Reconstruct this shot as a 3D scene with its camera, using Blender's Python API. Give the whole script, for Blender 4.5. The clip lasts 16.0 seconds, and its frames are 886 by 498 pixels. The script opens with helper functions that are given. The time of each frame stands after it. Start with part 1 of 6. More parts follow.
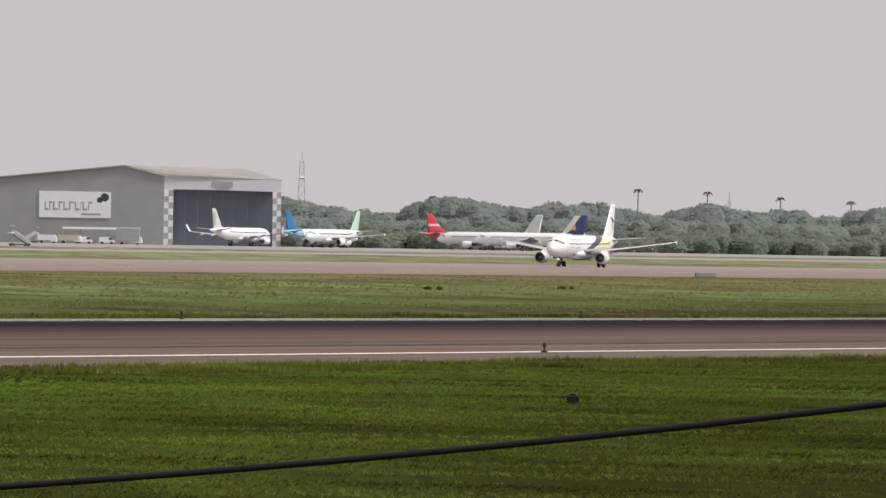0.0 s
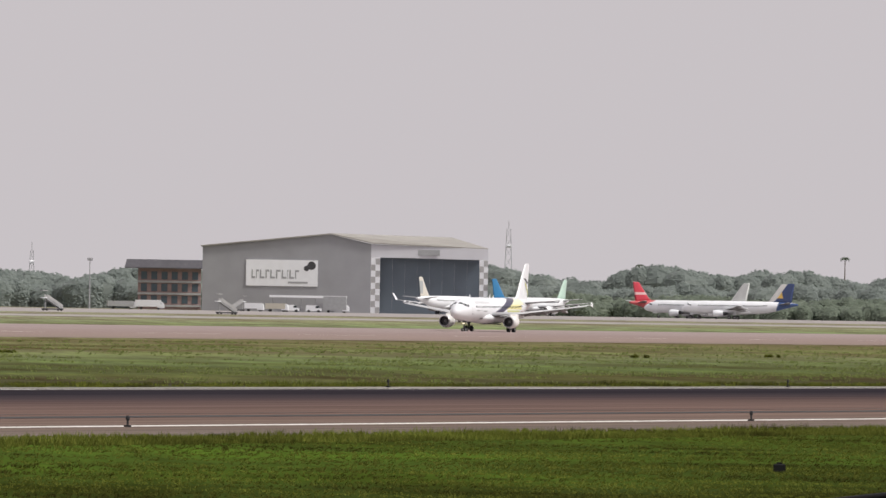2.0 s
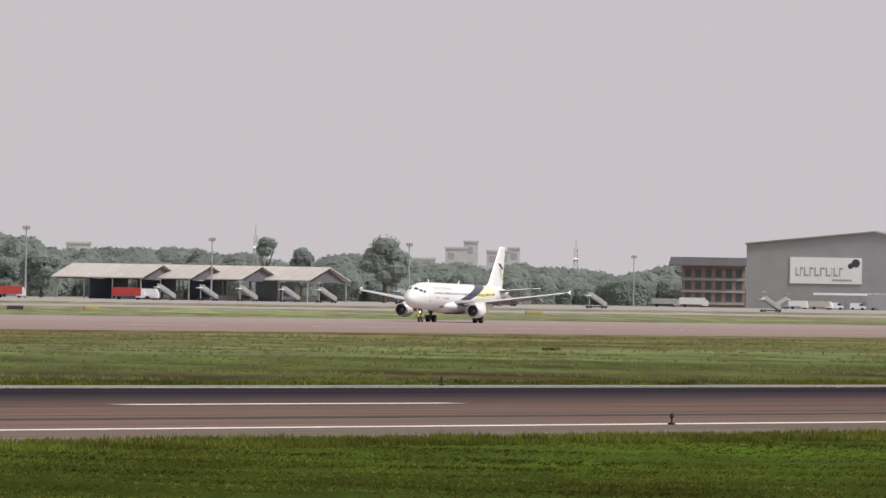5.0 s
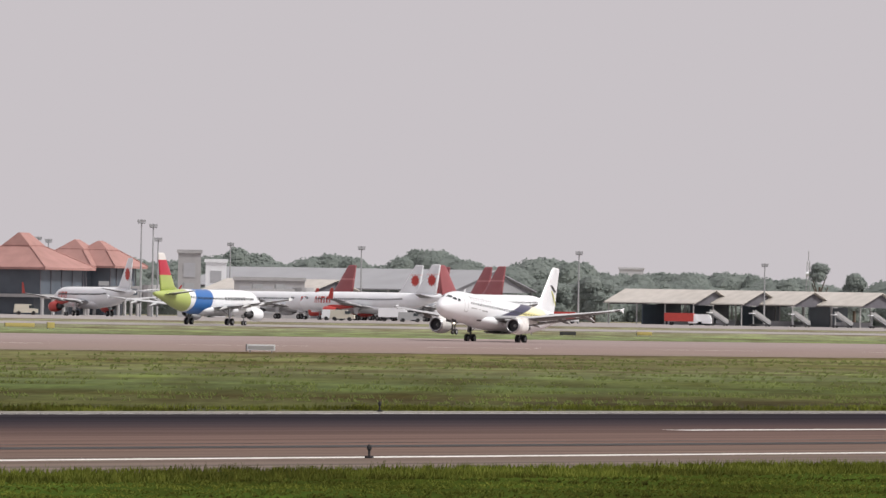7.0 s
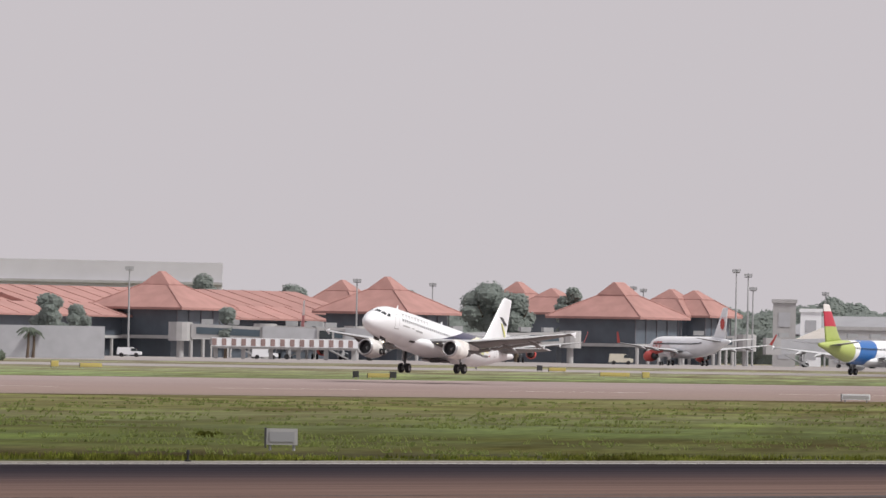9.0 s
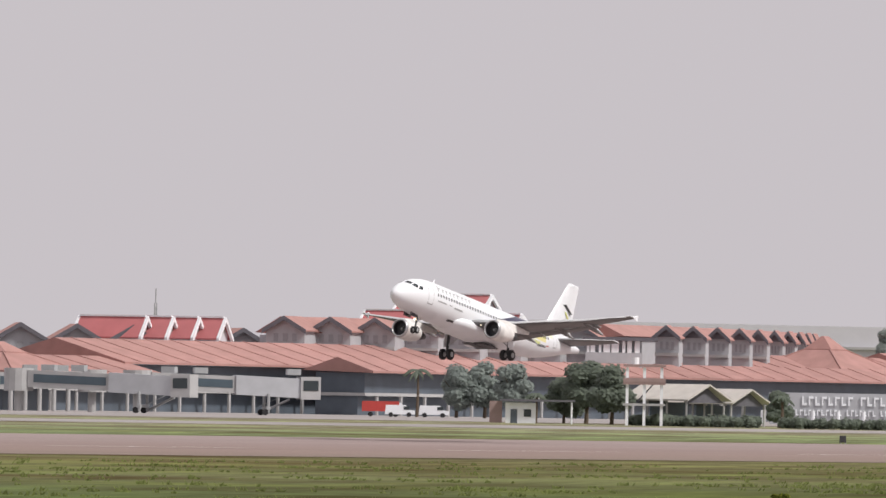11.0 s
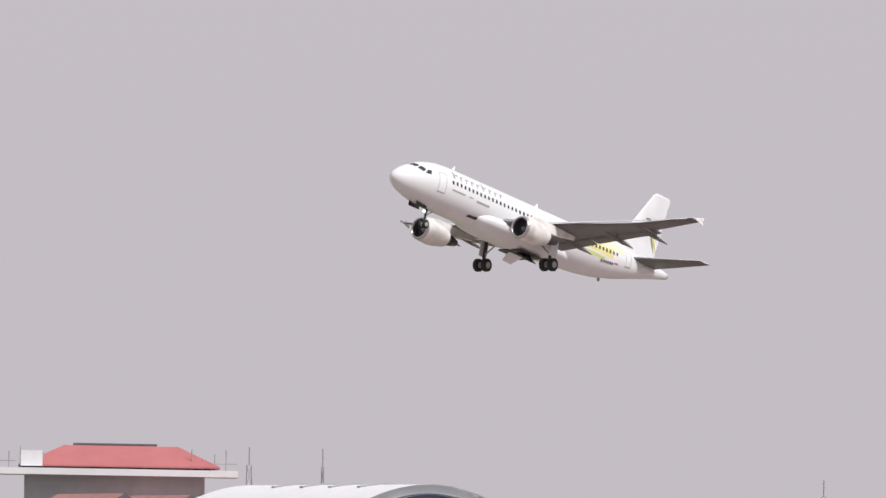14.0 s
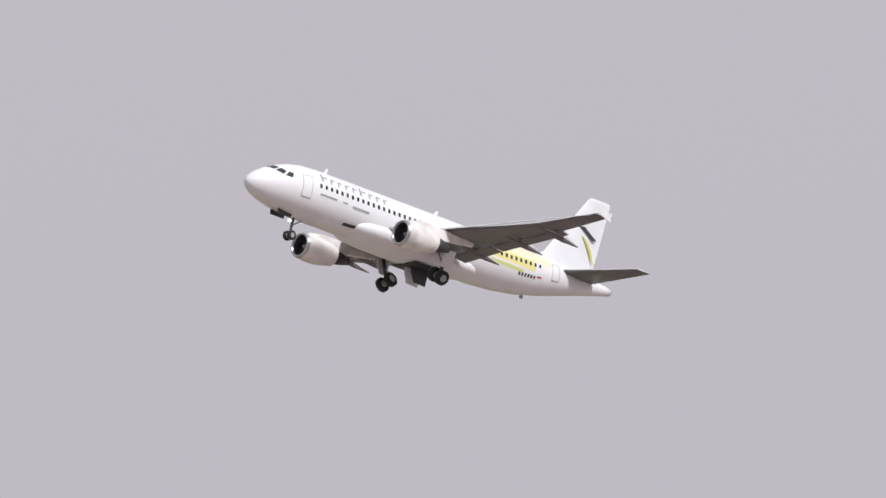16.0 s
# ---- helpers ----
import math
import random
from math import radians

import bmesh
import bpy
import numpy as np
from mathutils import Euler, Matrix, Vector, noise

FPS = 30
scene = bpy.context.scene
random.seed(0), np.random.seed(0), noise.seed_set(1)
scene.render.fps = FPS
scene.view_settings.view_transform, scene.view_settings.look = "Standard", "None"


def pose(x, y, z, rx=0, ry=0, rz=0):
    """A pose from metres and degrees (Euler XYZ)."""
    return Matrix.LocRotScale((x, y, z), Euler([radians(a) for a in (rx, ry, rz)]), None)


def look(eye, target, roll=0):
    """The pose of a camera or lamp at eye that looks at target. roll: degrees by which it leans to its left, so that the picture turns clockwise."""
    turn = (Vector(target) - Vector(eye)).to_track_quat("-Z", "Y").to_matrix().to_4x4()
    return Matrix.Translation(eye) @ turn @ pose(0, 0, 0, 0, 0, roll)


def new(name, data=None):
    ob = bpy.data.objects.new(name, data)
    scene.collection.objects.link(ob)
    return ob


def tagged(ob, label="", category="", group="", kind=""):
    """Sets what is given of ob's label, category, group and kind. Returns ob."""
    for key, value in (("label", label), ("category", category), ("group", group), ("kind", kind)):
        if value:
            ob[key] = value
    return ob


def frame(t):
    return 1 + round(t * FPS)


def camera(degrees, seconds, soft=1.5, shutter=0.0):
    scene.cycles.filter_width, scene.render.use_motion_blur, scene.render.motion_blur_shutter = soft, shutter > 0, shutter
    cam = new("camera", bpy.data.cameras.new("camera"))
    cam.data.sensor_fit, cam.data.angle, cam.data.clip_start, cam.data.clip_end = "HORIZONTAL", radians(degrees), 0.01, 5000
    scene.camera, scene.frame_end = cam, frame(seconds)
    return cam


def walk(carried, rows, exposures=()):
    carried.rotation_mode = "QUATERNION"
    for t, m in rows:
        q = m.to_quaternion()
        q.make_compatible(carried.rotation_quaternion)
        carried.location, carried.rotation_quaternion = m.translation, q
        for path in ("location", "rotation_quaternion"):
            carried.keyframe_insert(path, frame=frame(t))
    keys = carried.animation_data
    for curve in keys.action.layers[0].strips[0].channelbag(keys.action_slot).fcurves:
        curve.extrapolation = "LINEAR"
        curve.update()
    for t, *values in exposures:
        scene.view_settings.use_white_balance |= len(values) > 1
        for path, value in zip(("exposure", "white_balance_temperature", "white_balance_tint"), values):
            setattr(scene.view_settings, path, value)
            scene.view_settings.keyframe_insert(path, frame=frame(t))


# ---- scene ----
# The observer stands beside the field and pans with the departing aircraft.
# The runways run along x; the aircraft comes from +x and leaves towards -x.
EYE = Vector((0.0, 0.0, 3.87))
UNIT = 1 / 20000                     # one step of bearing, in radians: one pixel of the camera's view
cam = camera(4.4898, 16.0, soft=1.5)


def aim(bearing, rise):
    """The camera's pose for a bearing from +x and an elevation, both in degrees."""
    b, e = radians(bearing), radians(rise)
    way = Vector((math.cos(b) * math.cos(e), math.sin(b) * math.cos(e), math.sin(e)))
    return look(EYE, EYE + way * 100, 0.99)


walk(cam, [(t, aim(b, e)) for t, b, e in [
    (0.0, 19.4819, -0.0245),
    (0.5, 19.5192, 0.0752),
    (1.0, 19.9317, 0.1855),
    (1.5, 20.1466, 0.2763),
    (2.0, 20.5362, 0.3039),
    (2.5, 20.9229, 0.2571),
    (3.0, 21.4042, 0.1915),
    (3.5, 21.9628, 0.1418),
    (4.0, 22.6017, 0.1450),
    (4.2, 22.8165, 0.1642),
    (6.3, 24.6844, 0.3167),
    (6.5, 25.1513, 0.3172),
    (7.0, 26.0967, 0.3266),
    (7.5, 26.8774, 0.3561),
    (8.0, 27.4647, 0.3946),
    (8.5, 28.0835, 0.4642),
    (9.0, 29.1162, 0.5265),
    (9.5, 30.4670, 0.5375),
    (10.0, 31.5155, 0.5767),
    (10.2, 31.9137, 0.6128),
    (12.3, 37.0345, 1.1294),
    (12.5, 37.5788, 1.1687),
    (12.9, 38.6760, 1.2442),
    (13.0, 38.8880, 1.2749),
    (13.3, 39.9995, 1.4018),
    (13.5, 40.9020, 1.5208),
    (13.8, 42.0421, 1.6444),
    (14.0, 42.6695, 1.7366),
    (14.2, 43.2998, 1.8289),
    (14.5, 44.2887, 1.9681),
    (15.0, 45.9430, 2.4745),
    (15.5, 47.7437, 2.9795),
    (16.0, 50.3255, 3.2778),
]], exposures=[(0, 0.08, 6500, 10), (10.2, 0.08, 6450, 11), (12.9, 0.06, 6420, 11), (14.2, 0.0, 6350, 12), (16, -0.05, 6220, 13.5)])

# ---- light ----
world = bpy.data.worlds.new("overcast")
scene.world = world
world.use_nodes = True
wn = world.node_tree
wn.nodes.clear()
sky = wn.nodes.new("ShaderNodeTexSky")
sky.sky_type, sky.sun_disc = "NISHITA", False
sky.sun_elevation, sky.sun_rotation = radians(49), radians(175)
sky.dust_density, sky.air_density, sky.ozone_density = 6.0, 1.0, 1.0
sky_level = wn.nodes.new("ShaderNodeVectorMath")
sky_level.operation = "SCALE"
sky_level.inputs[3].default_value = 0.06
cloud = wn.nodes.new("ShaderNodeMix")
cloud.data_type = "RGBA"
cloud.inputs[0].default_value = 0.93
cloud.inputs[7].default_value = (0.585, 0.548, 0.568, 1)
backlight = wn.nodes.new("ShaderNodeBackground")
wout = wn.nodes.new("ShaderNodeOutputWorld")
wn.links.new(sky.outputs[0], sky_level.inputs[0])
wn.links.new(sky_level.outputs[0], cloud.inputs[6])
wn.links.new(cloud.outputs[2], backlight.inputs[0])
wn.links.new(backlight.outputs[0], wout.inputs[0])

sun_data = bpy.data.lights.new("sun", "SUN")
sun_data.energy, sun_data.angle, sun_data.color = 3.0, radians(10), (1.0, 0.96, 0.9)
sun = new("sun", sun_data)
sun.matrix_world = look((30, -350, 400), (0, 0, 0))


# ---- materials ----
def material(name, color, rough=0.6, metal=0.0, vary=0.12, size=1.0, bump=0.0, spread=0.0, emit=None, coat=0.0):
    """A surface with colour variation at two scales, in metres, and fine relief."""
    m = bpy.data.materials.new(name)
    m.use_nodes = True
    nt = m.node_tree
    p = nt.nodes["Principled BSDF"]
    p.inputs["Roughness"].default_value, p.inputs["Metallic"].default_value = rough, metal
    p.inputs["Coat Weight"].default_value = coat
    p.inputs["Base Color"].default_value = (*color, 1)
    if emit:
        p.inputs["Emission Color"].default_value = (*color, 1)
        p.inputs["Emission Strength"].default_value = emit
    if vary:
        co = nt.nodes.new("ShaderNodeTexCoord")
        fac = []
        for s, d in ((1 / size, 4), (0.13 / size, 3)):
            n = nt.nodes.new("ShaderNodeTexNoise")
            n.inputs["Scale"].default_value, n.inputs["Detail"].default_value = s, d
            nt.links.new(co.outputs["Object"], n.inputs["Vector"])
            fac.append(n)
        mul = nt.nodes.new("ShaderNodeMath")
        mul.operation = "ADD"
        nt.links.new(fac[0].outputs[0], mul.inputs[0])
        nt.links.new(fac[1].outputs[0], mul.inputs[1])
        if spread:
            info = nt.nodes.new("ShaderNodeObjectInfo")
            geo = nt.nodes.new("ShaderNodeNewGeometry")
            add = nt.nodes.new("ShaderNodeMath")
            add.operation = "MULTIPLY_ADD"
            add.inputs[1].default_value = spread
            nt.links.new(geo.outputs["Random Per Island"], add.inputs[0])
            nt.links.new(mul.outputs[0], add.inputs[2])
            mul = add
        ramp = nt.nodes.new("ShaderNodeMapRange")
        ramp.inputs[1].default_value, ramp.inputs[2].default_value = 0.6, 1.4 + spread
        ramp.inputs[3].default_value, ramp.inputs[4].default_value = 1 - vary, 1 + vary
        nt.links.new(mul.outputs[0], ramp.inputs[0])
        sc = nt.nodes.new("ShaderNodeVectorMath")
        sc.operation = "SCALE"
        sc.inputs[0].default_value = color
        nt.links.new(ramp.outputs[0], sc.inputs[3])
        nt.links.new(sc.outputs[0], p.inputs["Base Color"])
        if bump:
            b = nt.nodes.new("ShaderNodeBump")
            b.inputs["Strength"].default_value, b.inputs["Distance"].default_value = bump, 0.05 * size
            nt.links.new(fac[0].outputs[0], b.inputs["Height"])
            nt.links.new(b.outputs[0], p.inputs["Normal"])
    return m


def paint(name, base, bands, rough=0.32):
    """Aircraft paint: bands of (lo, hi, axis, skew, lowest z, highest z, colour) along the thing's own axes, over a base colour."""
    m = material(name, base, rough, vary=0.09, size=2.0, coat=0.3)
    nt = m.node_tree
    p = nt.nodes["Principled BSDF"]
    last = p.inputs["Base Color"].links[0].from_socket
    co = nt.nodes.new("ShaderNodeTexCoord")
    xyz = nt.nodes.new("ShaderNodeSeparateXYZ")
    nt.links.new(co.outputs["Object"], xyz.inputs[0])

    def op(kind, a, b):
        n = nt.nodes.new("ShaderNodeMath")
        n.operation = kind
        for i, v in enumerate((a, b)):
            if isinstance(v, (int, float)):
                n.inputs[i].default_value = v
            else:
                nt.links.new(v, n.inputs[i])
        return n.outputs[0]

    for lo, hi, axis, skew, z0, z1, colour in bands:
        z = xyz.outputs[2]
        u = xyz.outputs[axis]
        if skew:
            u = op("ADD", u, op("MULTIPLY", z, skew))
        mask = op("MULTIPLY", op("GREATER_THAN", u, lo), op("LESS_THAN", u, hi))
        mask = op("MULTIPLY", mask, op("MULTIPLY", op("GREATER_THAN", z, z0), op("LESS_THAN", z, z1)))
        mix = nt.nodes.new("ShaderNodeMix")
        mix.data_type = "RGBA"
        nt.links.new(mask, mix.inputs[0])
        nt.links.new(last, mix.inputs[6])
        mix.inputs[7].default_value = (*colour, 1)
        last = mix.outputs[2]
    nt.links.new(last, p.inputs["Base Color"])
    return m


def grass_ground():
    """Grass and soil: mown strips beside the runways, tufts and bare patches."""
    m = bpy.data.materials.new("grass_ground")
    m.use_nodes = True
    nt = m.node_tree
    p = nt.nodes["Principled BSDF"]
    p.inputs["Roughness"].default_value = 0.9
    p.inputs["Specular IOR Level"].default_value = 0.0
    co = nt.nodes.new("ShaderNodeNewGeometry")
    xyz = nt.nodes.new("ShaderNodeSeparateXYZ")
    nt.links.new(co.outputs["Position"], xyz.inputs[0])

    def noise_at(scale, detail, stretch=(1, 1, 1), turn=0.0):
        mp = nt.nodes.new("ShaderNodeMapping")
        if turn:                    # stretched along the camera's line of sight, to fit its view
            mp.vector_type = "TEXTURE"
            mp.inputs["Rotation"].default_value = (0, 0, radians(turn))
        mp.inputs["Scale"].default_value = stretch
        n = nt.nodes.new("ShaderNodeTexNoise")
        n.inputs["Scale"].default_value, n.inputs["Detail"].default_value = scale, detail
        nt.links.new(co.outputs["Position"], mp.inputs[0])
        nt.links.new(mp.outputs[0], n.inputs["Vector"])
        return n.outputs[0]

    def ramp(src, stops):
        r = nt.nodes.new("ShaderNodeValToRGB")
        e = r.color_ramp.elements
        while len(e) < len(stops):
            e.new(0.5)
        for i, (pos, c) in enumerate(stops):
            e[i].position, e[i].color = pos, (*c, 1)
        nt.links.new(src, r.inputs[0])
        return r.outputs[0]

    def mix(fac, a, b, kind="MIX"):
        n = nt.nodes.new("ShaderNodeMix")
        n.data_type, n.blend_type = "RGBA", kind
        n.inputs[0].default_value = fac
        nt.links.new(a, n.inputs[6])
        nt.links.new(b, n.inputs[7])
        return n.outputs[2]

    wob = nt.nodes.new("ShaderNodeMath")
    wob.operation = "MULTIPLY_ADD"
    wob.inputs[1].default_value = 26
    nt.links.new(noise_at(0.012, 2), wob.inputs[0])
    nt.links.new(xyz.outputs[1], wob.inputs[2])
    lane = nt.nodes.new("ShaderNodeMapRange")
    lane.inputs[1].default_value, lane.inputs[2].default_value = 0, 1000
    nt.links.new(wob.outputs[0], lane.inputs[0])
    # The nearest stops include shade on the grass, the farthest a pale haze.
    strips = ramp(lane.outputs[0], [(0, (0.0406, 0.0364, 0.0157)), (0.075, (0.0348, 0.0409, 0.0122)), (0.1, (0.0394, 0.0591, 0.0122)), (0.135, (0.0534, 0.0818, 0.0157)),
                                    (0.2, (0.0522, 0.0682, 0.0278)), (0.217, (0.058, 0.0568, 0.0348)), (0.235, (0.078, 0.074, 0.038)), (0.265, (0.087, 0.106, 0.046)),
                                    (0.31, (0.118, 0.138, 0.069)), (0.35, (0.143, 0.147, 0.082)), (0.39, (0.124, 0.124, 0.062)), (0.45, (0.15, 0.142, 0.078)), (0.49, (0.126, 0.116, 0.066)),
                                    (0.66, (0.15, 0.155, 0.085)), (0.72, (0.165, 0.2, 0.11)), (0.84, (0.225, 0.22, 0.16)), (1, (0.22, 0.21, 0.16))])
    patch = ramp(noise_at(0.035, 4), [(0.3, (0.7, 0.58, 0.52)), (0.5, (1, 1, 1)), (0.7, (1.3, 1.38, 1.05))])
    fine = ramp(noise_at(0.22, 5, (12, 1, 1), 25), [(0.3, (0.74, 0.66, 0.62)), (0.5, (1, 1, 1)), (0.7, (1.26, 1.34, 1.1))])
    tuft = ramp(noise_at(1.5, 5, (12, 1, 1), 25), [(0.28, (0.78, 0.78, 0.78)), (0.5, (1, 1, 1)), (0.72, (1.22, 1.22, 1.18))])
    drift = ramp(noise_at(0.012, 3), [(0.32, (0.88, 0.8, 0.76)), (0.5, (1, 1, 1)), (0.66, (1.08, 1.14, 1.02))])
    col = mix(1.0, mix(1.0, mix(1.0, mix(1.0, strips, patch, "MULTIPLY"), fine, "MULTIPLY"), tuft, "MULTIPLY"), drift, "MULTIPLY")
    nt.links.new(col, p.inputs["Base Color"])
    b = nt.nodes.new("ShaderNodeBump")
    b.inputs["Strength"].default_value, b.inputs["Distance"].default_value = 0.25, 0.15
    nt.links.new(noise_at(1.6, 5), b.inputs["Height"])
    nt.links.new(b.outputs[0], p.inputs["Normal"])
    return m


def pavement(name, stops, streak=0.35):
    """Asphalt or concrete in lanes across y, with long tyre streaks along x."""
    m = bpy.data.materials.new(name)
    m.use_nodes = True
    nt = m.node_tree
    p = nt.nodes["Principled BSDF"]
    p.inputs["Roughness"].default_value = 0.85
    p.inputs["Specular IOR Level"].default_value = 0.0
    geo = nt.nodes.new("ShaderNodeNewGeometry")
    xyz = nt.nodes.new("ShaderNodeSeparateXYZ")
    nt.links.new(geo.outputs["Position"], xyz.inputs[0])
    mp = nt.nodes.new("ShaderNodeMapping")
    mp.inputs["Scale"].default_value = (0.012, 1, 1)
    nz = nt.nodes.new("ShaderNodeTexNoise")
    nz.inputs["Scale"].default_value, nz.inputs["Detail"].default_value = 0.9, 6
    nt.links.new(geo.outputs["Position"], mp.inputs[0])
    nt.links.new(mp.outputs[0], nz.inputs["Vector"])
    lane = nt.nodes.new("ShaderNodeMapRange")
    lo, hi = stops[0][0], stops[-1][0]
    lane.inputs[1].default_value, lane.inputs[2].default_value = lo, hi
    nt.links.new(xyz.outputs[1], lane.inputs[0])
    r = nt.nodes.new("ShaderNodeValToRGB")
    e = r.color_ramp.elements
    while len(e) < len(stops):
        e.new(0.5)
    for i, (y, c) in enumerate(stops):
        e[i].position, e[i].color = (y - lo) / (hi - lo), (*c, 1)
    nt.links.new(lane.outputs[0], r.inputs[0])
    sr = nt.nodes.new("ShaderNodeMapRange")
    sr.inputs[1].default_value, sr.inputs[2].default_value = 0.3, 0.7
    sr.inputs[3].default_value, sr.inputs[4].default_value = 1 - streak, 1 + streak * 0.6
    nt.links.new(nz.outputs[0], sr.inputs[0])
    sc = nt.nodes.new("ShaderNodeVectorMath")
    sc.operation = "SCALE"
    nt.links.new(r.outputs[0], sc.inputs[0])
    nt.links.new(sr.outputs[0], sc.inputs[3])
    nt.links.new(sc.outputs[0], p.inputs["Base Color"])
    return m


def foliage(name, dark, light, thin=0.35, gloss=0.5, patchy=0.0):
    """Leaves: two greens by leaf, light through them, a waxy gloss, and a sheen that stands in for haze."""
    m = bpy.data.materials.new(name)
    m.use_nodes = True
    nt = m.node_tree
    p = nt.nodes["Principled BSDF"]
    out = nt.nodes["Material Output"]
    geo = nt.nodes.new("ShaderNodeNewGeometry")
    r = nt.nodes.new("ShaderNodeValToRGB")
    r.color_ramp.elements[0].color, r.color_ramp.elements[1].color = (*dark, 1), (*light, 1)
    nt.links.new(geo.outputs["Random Per Island"], r.inputs[0])
    tone = r.outputs[0]
    if patchy:
        mp = nt.nodes.new("ShaderNodeMapping")
        mp.inputs["Scale"].default_value = (0.5, 0.35, 1)
        nz = nt.nodes.new("ShaderNodeTexNoise")
        nz.inputs["Scale"].default_value, nz.inputs["Detail"].default_value = 0.32, 5
        nt.links.new(geo.outputs["Position"], mp.inputs[0])
        nt.links.new(mp.outputs[0], nz.inputs["Vector"])
        pr = nt.nodes.new("ShaderNodeValToRGB")
        e = pr.color_ramp.elements
        e[0].position, e[0].color = 0.36, (0.4, 0.34, 0.34, 1)
        e[1].position, e[1].color = 0.64, (1.42, 1.42, 1.05, 1)
        nt.links.new(nz.outputs[0], pr.inputs[0])
        mx = nt.nodes.new("ShaderNodeMix")
        mx.data_type, mx.blend_type = "RGBA", "MULTIPLY"
        mx.inputs[0].default_value = patchy
        nt.links.new(r.outputs[0], mx.inputs[6])
        nt.links.new(pr.outputs[0], mx.inputs[7])
        tone = mx.outputs[2]
    nt.links.new(tone, p.inputs["Base Color"])
    p.inputs["Roughness"].default_value = 0.5
    p.inputs["Specular IOR Level"].default_value = gloss
    p.inputs["Sheen Weight"].default_value = gloss * 0.6
    p.inputs["Sheen Roughness"].default_value = 0.6
    tra = nt.nodes.new("ShaderNodeBsdfTranslucent")
    nt.links.new(tone, tra.inputs[0])
    a = nt.nodes.new("ShaderNodeMixShader")
    a.inputs[0].default_value = thin
    nt.links.new(p.outputs[0], a.inputs[1])
    nt.links.new(tra.outputs[0], a.inputs[2])
    nt.links.new(a.outputs[0], out.inputs[0])
    return m


